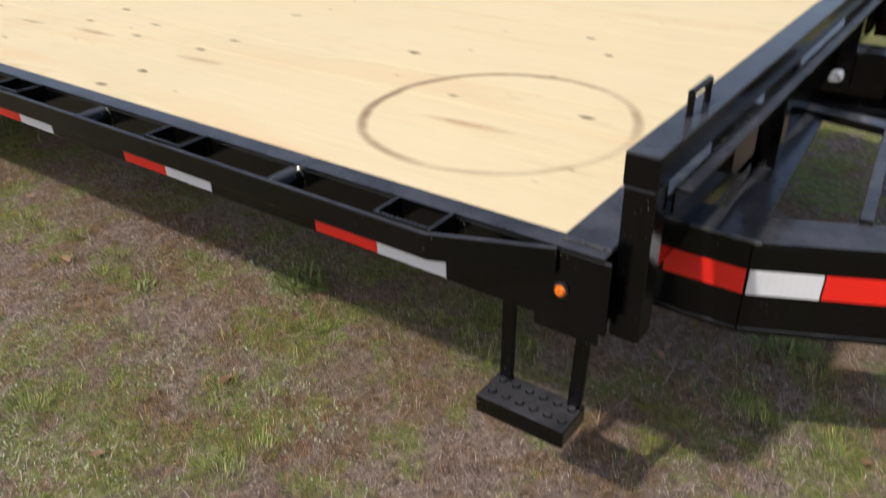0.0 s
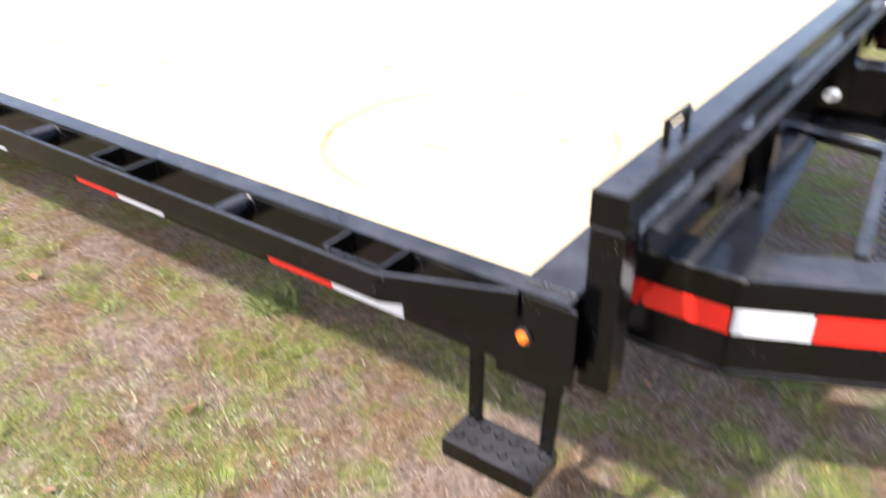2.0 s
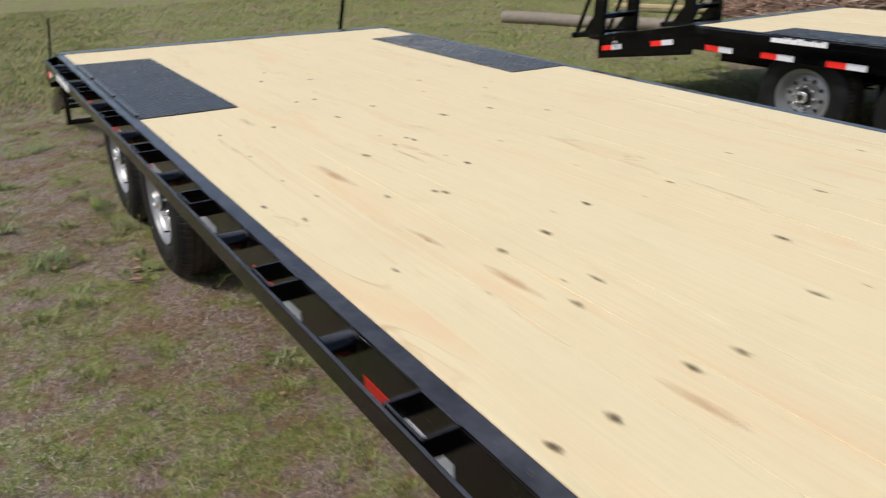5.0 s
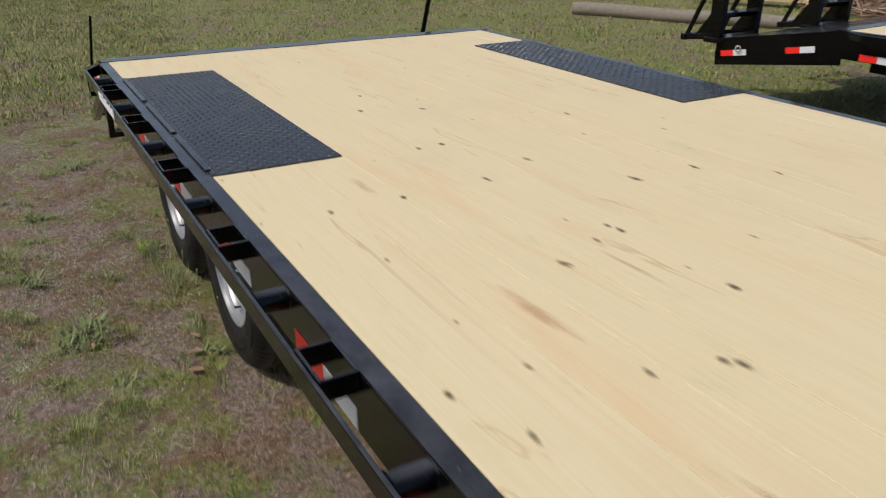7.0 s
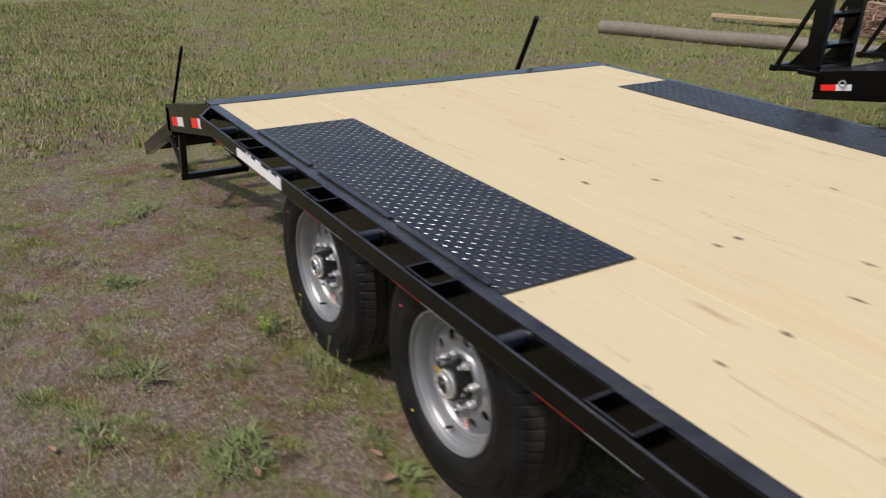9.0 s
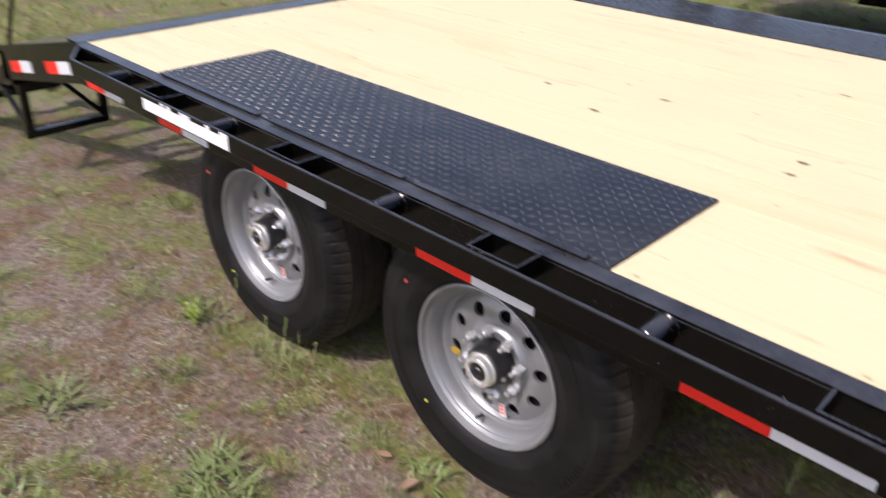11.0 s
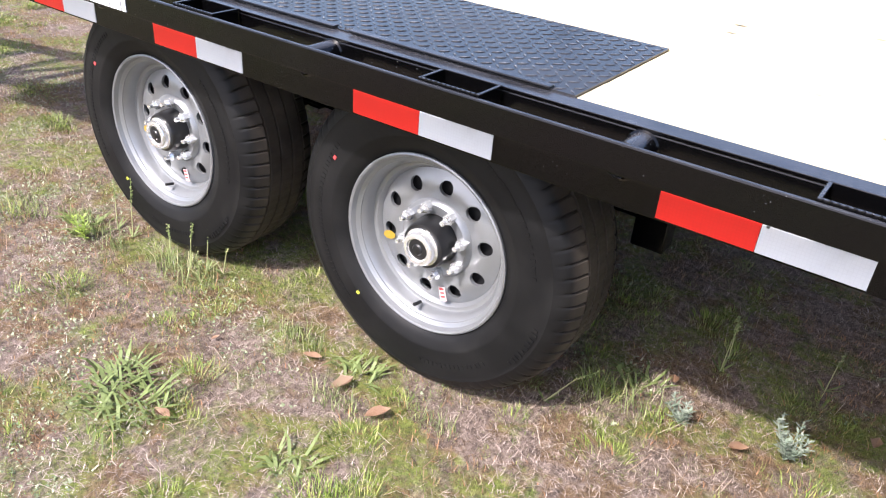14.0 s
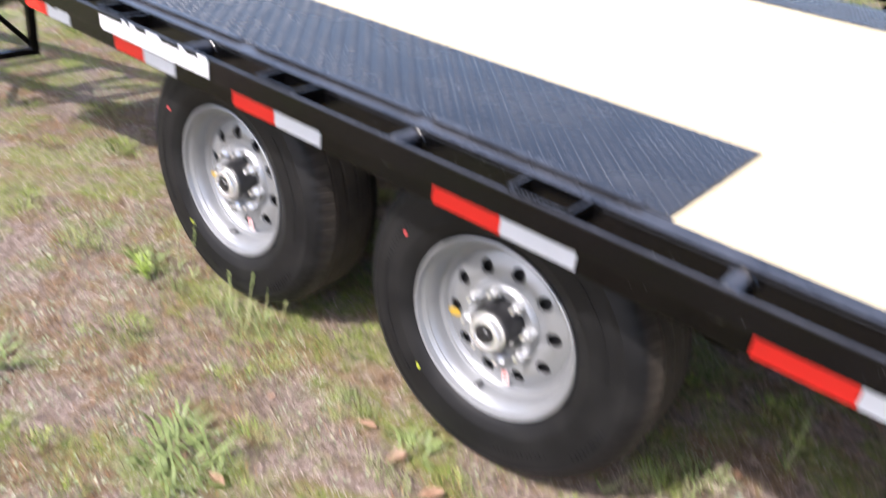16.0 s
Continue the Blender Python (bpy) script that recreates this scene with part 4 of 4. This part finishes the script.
    # running gear
    for x, turn in ((-0.098, 8), (-1.035, 26)):
        wheel(t, x, 0.138, 0.372, turn, False, full)
        wheel(t, x, WIDTH - 0.138, 0.372, -turn, True, False)
        ax = part("axle", rod((x, 0.33, 0.372), (x, WIDTH - 0.33, 0.372), 0.038), BLACK, t)
        for y in (0.50, WIDTH - 0.50):
            bm = bmesh.new()
            for k in range(4):
                L = 0.36 - 0.07 * k
                add_bar(bm, (x - L, y, 0.45 - 0.011 * k), (x + L, y, 0.45 - 0.011 * k), 0.045, 0.009)
            part("leaf_spring", bm, BLACK, ax)
    for y in (0.50, WIDTH - 0.50):
        part("spring_hanger", box(-0.62, -0.52, y - 0.04, y + 0.04, 0.36, 0.475), BLACK, t)
        part("spring_hanger", box(0.26, 0.34, y - 0.03, y + 0.03, 0.38, 0.475), BLACK, t)
        part("spring_hanger", box(-1.50, -1.42, y - 0.03, y + 0.03, 0.38, 0.475), BLACK, t)
    if ramps_up:
        arc = [(0.66 + 0.25 * math.cos(q), 0.60 - 0.19 * math.sin(q)) for q in (math.pi * k / 20 for k in range(21))]
        part("slung_drum", prism([(0.91, 0.70)] + arc + [(0.41, 0.70)], 0.20, 0.36), HUB_BLACK, t, "round black drum slung under the frame")
    # white lettering on the rub rail, as bars of its size
    bm = bmesh.new()
    rng = random.Random(11)
    x = -1.225
    while x < -0.785:
        wd = rng.uniform(0.012, 0.022)
        hi = 0.838 if rng.random() < 0.4 else 0.828
        add_box(bm, x, x + wd, -0.0882, -0.0864, 0.795, hi)
        x += wd + 0.0035
    tagged(part("lettering", bm, DECAL, t, "white lettering on the rub rail"), kind="stuff")
    t.matrix_basis = m
    return t


POCKET_MESH, SPOOL_MESH = pocket_mesh(), spool_mesh()
main = trailer("deck_trailer", "black steel deck trailer with new pine planks on grass", pose(0, 0, 0))
other = trailer("deck_trailer", "black steel deck trailer with upright ladder ramps, parked behind", pose(1.026, 4.914, -0.070, 0, 0, 3.4), False, True, -2.0, -3.08, 0.655, 0.215,
                [(k * Q - 0.045, 0.158) for k in range(2, 7)] + [(0.60, 0.15), (-0.03, 0.156), (-0.66, 0.15), (-1.21, 0.14), (-1.74, 0.13)], (-2.33, -2.91), 0.675, 0.60)


# ---- ground ----
def rise(x, y):
    """Gentle unevenness, flat under the trailer's wheels."""
    v = noise.noise(Vector((x * 0.9, y * 0.9, 3.0))) * 0.012 + noise.noise(Vector((x * 4, y * 4, 1.0))) * 0.006
    far = max(0.0, math.hypot(x, y) - 8)
    dip = 0.035 * math.exp(-((x - 0.75) ** 2 + (y - 0.75) ** 2) / 0.25)
    return v - 0.016 - dip + noise.noise(Vector((x * 0.12, y * 0.12, 7.0))) * 0.05 * min(1.0, far / 8)


def ground_sheet():
    bm = bmesh.new()
    def axis(lo, hi, step):
        core = [lo + k * step for k in range(int((hi - lo) / step) + 1)]
        out = [2.0 * 1.45 ** k for k in range(1, 18)]
        return [core[0] - d for d in reversed(out)] + core + [core[-1] + d for d in out]
    xs, ys = axis(-7, 6.5, 0.12), axis(-2.5, 5.5, 0.12)
    grid = [[bm.verts.new((x, y, rise(x, y))) for y in ys] for x in xs]
    for a, b in zip(grid, grid[1:]):
        for k in range(len(ys) - 1):
            bm.faces.new((a[k], b[k], b[k + 1], a[k + 1]))
    return bm


g = new("ground", mesh_of("ground", ground_sheet(), GROUND, True))
tagged(g, "patchy dry grass yard with sandy bare spots", "ground", kind="structure")


def field(x, y, s, o):
    return noise.noise(Vector((x * s + o, y * s, o * 1.7)))


def blade_mesh(name, label, mat, items, category="grass", kind="stuff", root=None):
    """One mesh of bent blades. items: (x, y, bearing, lean, length, half width). root: where runners join the blades into one plant."""
    vs, fs = ([(*root, rise(*root) - 0.001)], []) if root else ([], [])
    for x, y, a, lean, L, w in items:
        dx, dy = math.cos(a), math.sin(a)
        px, py = -dy * w, dx * w
        z = rise(x, y) - 0.002
        l2 = min(1.55, lean * 1.25 + 0.1)
        h1, r1 = L * 0.5 * math.cos(lean * 0.8), L * 0.5 * math.sin(lean * 0.8)
        h2, r2 = h1 + L * 0.5 * math.cos(l2), r1 + L * 0.5 * math.sin(l2)
        sx, sy = -dy * r2 * 0.22, dx * r2 * 0.22
        i = len(vs)
        vs += [(x - px, y - py, z), (x + px, y + py, z), (x + dx * r1 + px * 0.85, y + dy * r1 + py * 0.85, z + h1), (x + dx * r1 - px * 0.85, y + dy * r1 - py * 0.85, z + h1), (x + dx * r2 + sx, y + dy * r2 + sy, z + h2)]
        fs += [(i, i + 1, i + 2, i + 3), (i + 3, i + 2, i + 4)]
        if root:
            fs.append((0, i + 1, i))
    me = bpy.data.meshes.new(name)
    me.from_pydata(vs, [], fs)
    me.materials.append(mat)
    ob = new(name, me)
    return tagged(ob, label, category, kind=kind) if label else ob


def green_chance(x, y):
    v = field(x, y, 2.3, 21.0) * 0.35 + field(x, y, 6.0, 13.0) * 0.4 + field(x, y, 15.0, 2.0) * 0.25
    return max(0.0, min(1.0, (v - 0.015) * 20.0))


def grassy(x, y):
    """1 where grass stands, 0 on the bare mat of grey thatch."""
    v = field(x, y, 1.7, 4.0) * 0.4 + field(x, y, 4.6, 9.0) * 0.35 + field(x, y, 12.0, 5.0) * 0.25
    return max(0.0, min(1.0, 0.36 + v * 10.0))


def bare(x, y):
    return max(0.0, min(1.0, (field(x, y, 1.6, 2.0) - 0.10) * 5))


def scatter(count, area, lengths, width, leans, want, seed):
    rng = random.Random(seed)
    x0, x1, y0, y1 = area
    for _ in range(count):
        x, y = rng.uniform(x0, x1), rng.uniform(y0, y1)
        if rng.random() < want(x, y):
            yield x, y, rng.uniform(0, 6.2832), rng.uniform(*leans), rng.uniform(*lengths) * (0.6 + 0.7 * rng.random()), width * rng.uniform(0.6, 1.3)


def tufts(count, area, blades_each, spread, lengths, width, want, seed):
    """Clumps of blades that lean out from their middle."""
    rng = random.Random(seed)
    x0, x1, y0, y1 = area
    for _ in range(count):
        cx, cy = rng.uniform(x0, x1), rng.uniform(y0, y1)
        if rng.random() > want(cx, cy):
            continue
        size = rng.uniform(0.5, 1.3)
        for _ in range(int(rng.uniform(*blades_each) * size)):
            a, r = rng.uniform(0, 6.2832), spread * size * math.sqrt(rng.random())
            yield cx + r * math.cos(a), cy + r * math.sin(a), a + rng.uniform(-0.9, 0.9), rng.uniform(0.15, 0.5) + 0.5 * r / spread, rng.uniform(*lengths) * size, width * rng.uniform(0.6, 1.3)


NEAR = (-4.4, 5.4, -1.5, 1.4)
MID = (-15, 4, 1.7, 13)
BACK = (-15, -4.4, -3, 1.7)
blade_mesh("dry_grass", "dead pinkish-grey thatch lying flat", THATCH, scatter(340000, NEAR, (0.010, 0.034), 0.0006, (0.9, 1.45), lambda x, y: 0.95 - 0.75 * grassy(x, y), 1))
blade_mesh("dry_grass", "brown dying grass in patches", BROWN, scatter(230000, NEAR, (0.012, 0.032), 0.0009, (0.3, 1.2), lambda x, y: 0.95 * grassy(x, y) * (1 - 0.6 * green_chance(x, y)) + 0.03, 10))
blade_mesh("dry_grass", "long fallen straw stalks", DRY, scatter(6500, NEAR, (0.05, 0.14), 0.0006, (1.15, 1.45), lambda x, y: 0.8, 6))
blade_mesh("green_grass", "short green grass in patches", GREEN, scatter(380000, NEAR, (0.008, 0.022), 0.0007, (0.2, 1.15), lambda x, y: green_chance(x, y) * (0.2 + 0.6 * grassy(x, y)) + 0.012, 2))
blade_mesh("green_grass", "small green grass tufts", GREEN, tufts(1000, NEAR, (60, 130), 0.050, (0.018, 0.046), 0.0009, lambda x, y: 0.06 + 0.9 * green_chance(x, y), 7))
blade_mesh("green_grass", "fuller green tufts beside the wheels", GREEN, tufts(70, (-2.9, 0.3, -1.2, -0.15), (60, 140), 0.06, (0.020, 0.050), 0.0009, lambda x, y: 0.3 + 0.7 * green_chance(x, y), 31))
blade_mesh("ground_cover", "pale green low leafy ground cover", CLOVER, scatter(190000, NEAR, (0.006, 0.014), 0.0032, (0.7, 1.35), lambda x, y: max(0.0, min(0.9, (field(x, y, 1.2, 15.0) * 0.35 + field(x, y, 4.0, 6.0) * 0.4 + field(x, y, 11.0, 3.0) * 0.3 - 0.06) * 10)), 9))
blade_mesh("far_grass", "green yard grass beyond the trailer", GREEN, scatter(90000, MID, (0.03, 0.07), 0.004, (0.2, 1.0), lambda x, y: 0.35 + green_chance(x * 0.35, y * 0.35), 3))
blade_mesh("far_grass", "dry yard grass beyond the trailer", FARDRY, scatter(60000, MID, (0.03, 0.08), 0.004, (0.5, 1.3), lambda x, y: 0.7 - 0.4 * green_chance(x * 0.5, y * 0.5), 4))
blade_mesh("far_grass", "thin yard grass behind the trailer", GREEN, scatter(60000, BACK, (0.03, 0.07), 0.0035, (0.2, 1.0), lambda x, y: 0.3 + green_chance(x * 0.6, y * 0.6), 5))
blade_mesh("far_grass", "dry thatch behind the trailer", FARDRY, scatter(40000, BACK, (0.03, 0.08), 0.0035, (0.6, 1.3), lambda x, y: 0.7, 8))


# ---- weeds, leaves and litter on the ground ----
def weed_clump(x, y, size, count, seed, mat=LEAF, wide=0.006):
    """A low rosette of strap leaves."""
    rng = random.Random(seed)
    items = []
    for k in range(count):
        a = rng.uniform(0, 6.2832)
        r = size * 0.7 * math.sqrt(rng.random())
        items.append((x + r * math.cos(a), y + r * math.sin(a) * 0.8, rng.uniform(0, 6.2832) if k % 3 else a, rng.uniform(0.85, 1.38), size * rng.uniform(0.3, 1.0), wide * rng.uniform(0.5, 1.2)))
    ob = blade_mesh("weed_clump", "green strap-leaved weed clump in thin grass", mat, items, "weed", "", (x, y))
    ob["group"] = "weed clumps in the yard"
    return ob


for k, (x, y, s, c) in enumerate(((-0.56, -0.38, 0.15, 60), (-0.13, -0.26, 0.08, 18), (-0.66, -0.32, 0.09, 24), (-1.22, -0.52, 0.13, 40), (-3.0, -0.15, 0.13, 40), (2.94, 0.60, 0.12, 90), (4.42, 1.16, 0.12, 70), (-1.35, 0.03, 0.10, 26), (0.36, 0.52, 0.08, 26), (-0.22, 0.06, 0.08, 24), (0.98, 0.30, 0.09, 20), (1.9, -0.1, 0.08, 22), (-2.1, -0.45, 0.11, 30), (-0.9, -0.75, 0.1, 26), (2.5, 0.25, 0.07, 18))):
    weed_clump(x, y, s, int(c * 1.6), 40 + k, LEAF, 0.0046)


def grass_clump(x, y, size, count, seed, tall=1.0):
    """Thin fresh blades round a wheel's foot."""
    rng = random.Random(seed)
    items = []
    for k in range(count):
        a, r = rng.uniform(0, 6.2832), size * math.sqrt(rng.random())
        items.append((x + 1.6 * r * math.cos(a), y + 0.6 * r * math.sin(a), rng.uniform(0, 6.2832), rng.uniform(0.1, 0.9), tall * rng.uniform(0.04, 0.11), 0.0011 * rng.uniform(0.6, 1.2)))
    blade_mesh("grass_clump", "fresh green grass grown up beside the tyre", LEAF, items, "grass", "stuff")


grass_clump(-0.90, 0.06, 0.09, 170, 1)
grass_clump(-1.22, 0.02, 0.07, 90, 2)
grass_clump(0.34, 0.40, 0.07, 70, 3)
grass_clump(-0.43, 0.06, 0.055, 130, 4, 0.6)
grass_clump(-0.20, -0.06, 0.05, 110, 5, 0.55)
grass_clump(0.03, 0.03, 0.05, 100, 6, 0.55)
grass_clump(-1.42, 0.05, 0.06, 110, 7, 0.6)
grass_clump(-1.60, -0.02, 0.07, 120, 8, 0.6)


def leafy_weed(x, y, h, seed, stems, spread, leaf, mat, name, label, group):
    """Upright stems set thickly with narrow leaves from root to tip."""
    rng = random.Random(seed)
    bm = bmesh.new()
    foot = Vector((x, y, rise(x, y)))
    for s in range(stems):
        a = 6.2832 * s / stems + rng.uniform(-0.4, 0.4)
        reach = spread * rng.uniform(0.3, 1.0)
        top = Vector((x + reach * math.cos(a), y + reach * math.sin(a), foot.z + h * rng.uniform(0.55, 1.0)))
        for k in range(22):
            f = 0.1 + 0.9 * k / 21
            p = foot.lerp(top, f)
            b = k * 2.4 + rng.uniform(-0.3, 0.3)
            d = Vector((math.cos(b), math.sin(b), rng.uniform(0.2, 0.9))) * leaf * (1.15 - 0.6 * f) * rng.uniform(0.7, 1.1)
            w = Vector((-math.sin(b), math.cos(b), 0)) * leaf * 0.11
            bm.faces.new([bm.verts.new(v) for v in (p - w * 0.5, p + w * 0.5, p + d * 0.6 + w, p + d, p + d * 0.6 - w)])
        add_rod(bm, foot, top, 0.0012, 0.0008, 5)
    ob = new(name, mesh_of(name, bm, mat))
    tagged(ob, label, "weed", group)


for x, y, h, seed, stems in ((0.73, 0.50, 0.12, 3, 9), (0.49, 0.435, 0.08, 4, 5)):
    leafy_weed(x, y, h, seed, stems, 0.055, 0.026, GREYLEAF, "grey_weed", "grey-green silvery upright weed in thin grass", "silvery weeds")
leafy_weed(-1.29, -0.01, 0.11, 8, 3, 0.03, 0.03, FRESH, "leafy_weed", "bright yellow-green leafy weed in dry grass", "")


def seed_stalk(x, y, h, lean, bearing, seed):
    """A thin stem with small seed heads up its length."""
    rng = random.Random(seed)
    bm = bmesh.new()
    foot = Vector((x, y, rise(x, y)))
    top = foot + Vector((math.cos(bearing) * lean, math.sin(bearing) * lean, h))
    mid = foot.lerp(top, 0.5) + Vector((0, 0, 0.02))
    add_rod(bm, foot, mid, 0.0016, 0.0013, 6)
    add_rod(bm, mid, top, 0.0013, 0.0008, 6)
    for k in range(26):
        f = rng.uniform(0.45, 1.0)
        p = mid.lerp(top, (f - 0.45) / 0.55) + Vector((rng.uniform(-1, 1), rng.uniform(-1, 1), rng.uniform(-1, 1))) * 0.005
        bmesh.ops.create_icosphere(bm, subdivisions=1, radius=rng.uniform(0.0014, 0.003), matrix=Matrix.Translation(p))
    for k in range(5):
        b = rng.uniform(0, 6.2832)
        d = Vector((math.cos(b), math.sin(b), 0.6)) * rng.uniform(0.03, 0.05)
        w = Vector((-math.sin(b), math.cos(b), 0)) * 0.003
        bm.faces.new([bm.verts.new(v) for v in (foot - w, foot + w, foot + d * 0.6 + w, foot + d, foot + d * 0.6 - w)])
    ob = new("seed_stalk", mesh_of("seed_stalk", bm, LEAF))
    tagged(ob, "thin pale green weed stalk with seed heads", "weed", "seed stalks by the wheels")


for k, (x, y, h, l, b) in enumerate(((0.50, 0.73, 0.17, 0.01, 0.3), (0.20, 0.28, 0.11, 0.13, 0.6), (0.5, 0.80, 0.13, 0.02, 2.0), (-0.92, 0.10, 0.15, 0.02, 1.0), (-0.87, 0.12, 0.17, 0.03, 0.2), (-0.98, 0.08, 0.12, 0.03, 2.5), (-1.20, 0.10, 0.20, 0.02, 1.5), (-1.28, 0.10, 0.17, 0.03, 2.2), (-0.82, 0.14, 0.11, 0.03, 0.5), (0.75, 0.85, 0.12, 0.03, 1.2), (-0.84, 0.07, 0.09, 0.04, -0.5))):
    seed_stalk(x, y, h, l, b, 70 + k)


def dead_leaf(x, y, turn, size, seed):
    """A curled oak-like leaf lying on the grass."""
    rng = random.Random(seed)
    bm = bmesh.new()
    n = 7
    rows = []
    for k in range(n):
        f = k / (n - 1)
        w = size * 0.30 * math.sin(math.pi * (0.02 + 0.95 * f)) ** 1.3 * rng.uniform(0.75, 1.1)
        z = 0.006 + size * 0.5 * (f - 0.45) ** 2
        rows.append([bm.verts.new((size * (f - 0.5), s * w, z + abs(s) * w * 0.75)) for s in (-1, 0, 1)])
    for p, q in zip(rows, rows[1:]):
        for j in range(2):
            bm.faces.new((p[j], q[j], q[j + 1], p[j + 1]))
    bmesh.ops.solidify(bm, geom=bm.faces[:], thickness=0.0006)
    ob = new("dead_leaf", mesh_of("dead_leaf", bm, DEADLEAF, True))
    ob.matrix_basis = pose(x, y, rise(x, y) + 0.006, rng.uniform(-12, 12), rng.uniform(-12, 12), turn)
    tagged(ob, "curled orange-brown dead leaf on the grass", "leaf", "dead leaves on the grass")


rng = random.Random(21)
for k, (x, y) in enumerate(((-0.075, -0.035), (0.634, 0.436), (-0.21, -0.01), (3.15, 0.08), (-0.45, -0.35), (2.1, 0.2), (-0.34, 0.02), (0.42, 0.58), (0.9, 0.7))):
    dead_leaf(x, y, rng.uniform(0, 360), rng.uniform(0.05, 0.075), k)
for k in range(26):
    dead_leaf(rng.uniform(-3.5, 5), rng.uniform(-1.1, 1.0), rng.uniform(0, 360), rng.uniform(0.025, 0.05), 100 + k)


# ---- far yard: pole, timber, brush, screened fence ----
def log_pole(a, b, r):
    bm = bmesh.new()
    a, b = Vector(a), Vector(b)
    n, seg = 30, 14
    d = (b - a).normalized()
    s = d.cross(Vector((0, 0, 1))).normalized()
    u = s.cross(d)
    rings = []
    for k in range(n):
        c = a.lerp(b, k / (n - 1)) + u * 0.01 * math.sin(k * 0.7)
        rr = r * (1.1 - 0.25 * k / n)
        rings.append([bm.verts.new(c + (s * math.cos(t) + u * math.sin(t)) * rr * (1 + 0.05 * noise.noise(c * 6 + s * math.cos(t)))) for t in (6.2832 * j / seg for j in range(seg))])
    for p, q in zip(rings, rings[1:]):
        for j in range(seg):
            bm.faces.new((p[j], p[(j + 1) % seg], q[(j + 1) % seg], q[j]))
    bm.faces.new(rings[0])
    bm.faces.new(rings[-1])
    tagged(new("log_pole", mesh_of("log_pole", bm, BARK, True)), "long weathered grey pole lying on grass", "pole")


log_pole((-7.7, 7.75, 0.08), (-1.8, 10.9, 0.08), 0.095)


def timber(a, b, w, h):
    ob = new("timber", mesh_of("timber", bar(a, b, w, h), TIMBER))
    tagged(ob, "old yellowed timber board lying on grass", "board", "boards by the brush pile")


timber((-8.1, 10.8, 0.09), (-4.5, 12.7, 0.10), 0.20, 0.05)
timber((-7.3, 11.5, 0.07), (-3.5, 13.2, 0.08), 0.18, 0.05)


def brush_pile(x, y, rx, ry, h, count, seed):
    rng = random.Random(seed)
    vs, fs = [], []
    for _ in range(count):
        a, r = rng.uniform(0, 6.2832), math.sqrt(rng.random())
        cx, cy = x + rx * r * math.cos(a), y + ry * r * math.sin(a)
        cz = rng.uniform(0, h) * (1 - r * r) + 0.03
        d = Vector((rng.gauss(0, 1), rng.gauss(0, 1), rng.gauss(0, 0.45))).normalized() * rng.uniform(0.15, 0.6)
        w = Vector((-d.y, d.x, 0)).normalized() * rng.uniform(0.006, 0.016)
        u = Vector((0, 0, 1)) * w.length
        c = Vector((cx, cy, cz))
        i = len(vs)
        for e in (-0.5, 0.5):
            p = c + d * e
            p.z = max(p.z, 0.0)
            vs += [p + w, p - w * 0.5 + u, p - w * 0.5 - u]
        fs += [(i, i + 1, i + 4, i + 3), (i + 1, i + 2, i + 5, i + 4), (i + 2, i, i + 3, i + 5)]
    me = bpy.data.meshes.new("brush_pile")
    me.from_pydata(vs, [], fs)
    me.materials.append(TWIG)
    tagged(new("brush_pile", me), "heap of brown cut branches on grass", "brush pile", kind="stuff")


brush_pile(-4.7, 12.4, 2.2, 1.2, 0.7, 1500, 5)
brush_pile(-2.6, 13.4, 2.4, 1.3, 1.3, 1500, 6)

fence = new("fence")
tagged(fence, "tall pipe fence with dark green screen cloth", "fence", kind="")
F0, F1 = Vector((-18.0, 7.6, 0)), Vector((-1.0, 26.4, 0))
bm = bmesh.new()
n = 80
rows = []
for k in range(n + 1):
    p = F0.lerp(F1, k / n)
    off = Vector((-0.74, 0.67, 0)) * 0.05 * math.sin(k * 1.3)
    rows.append([bm.verts.new(p + off * f + Vector((0, 0, z))) for z, f in ((0.0, 0), (0.7, 1), (1.4, 0.8), (2.1, 0))])
for p, q in zip(rows, rows[1:]):
    for j in range(3):
        bm.faces.new((p[j], q[j], q[j + 1], p[j + 1]))
bmesh.ops.solidify(bm, geom=bm.faces[:], thickness=0.01)
part("screen_cloth", bm, SCREEN, fence, smooth=True)
for k in range(11):
    p = F0.lerp(F1, k / 10) + Vector((0.74, -0.67, 0)) * 0.12
    part("fence_post", rod(p + Vector((0, 0, -0.05)), p + Vector((0, 0, 2.2)), 0.03), GALV, fence)
part("top_rail", rod(F0 + Vector((0.06, -0.09, 2.15)), F1 + Vector((0.06, -0.09, 2.15)), 0.02), GALV, fence)
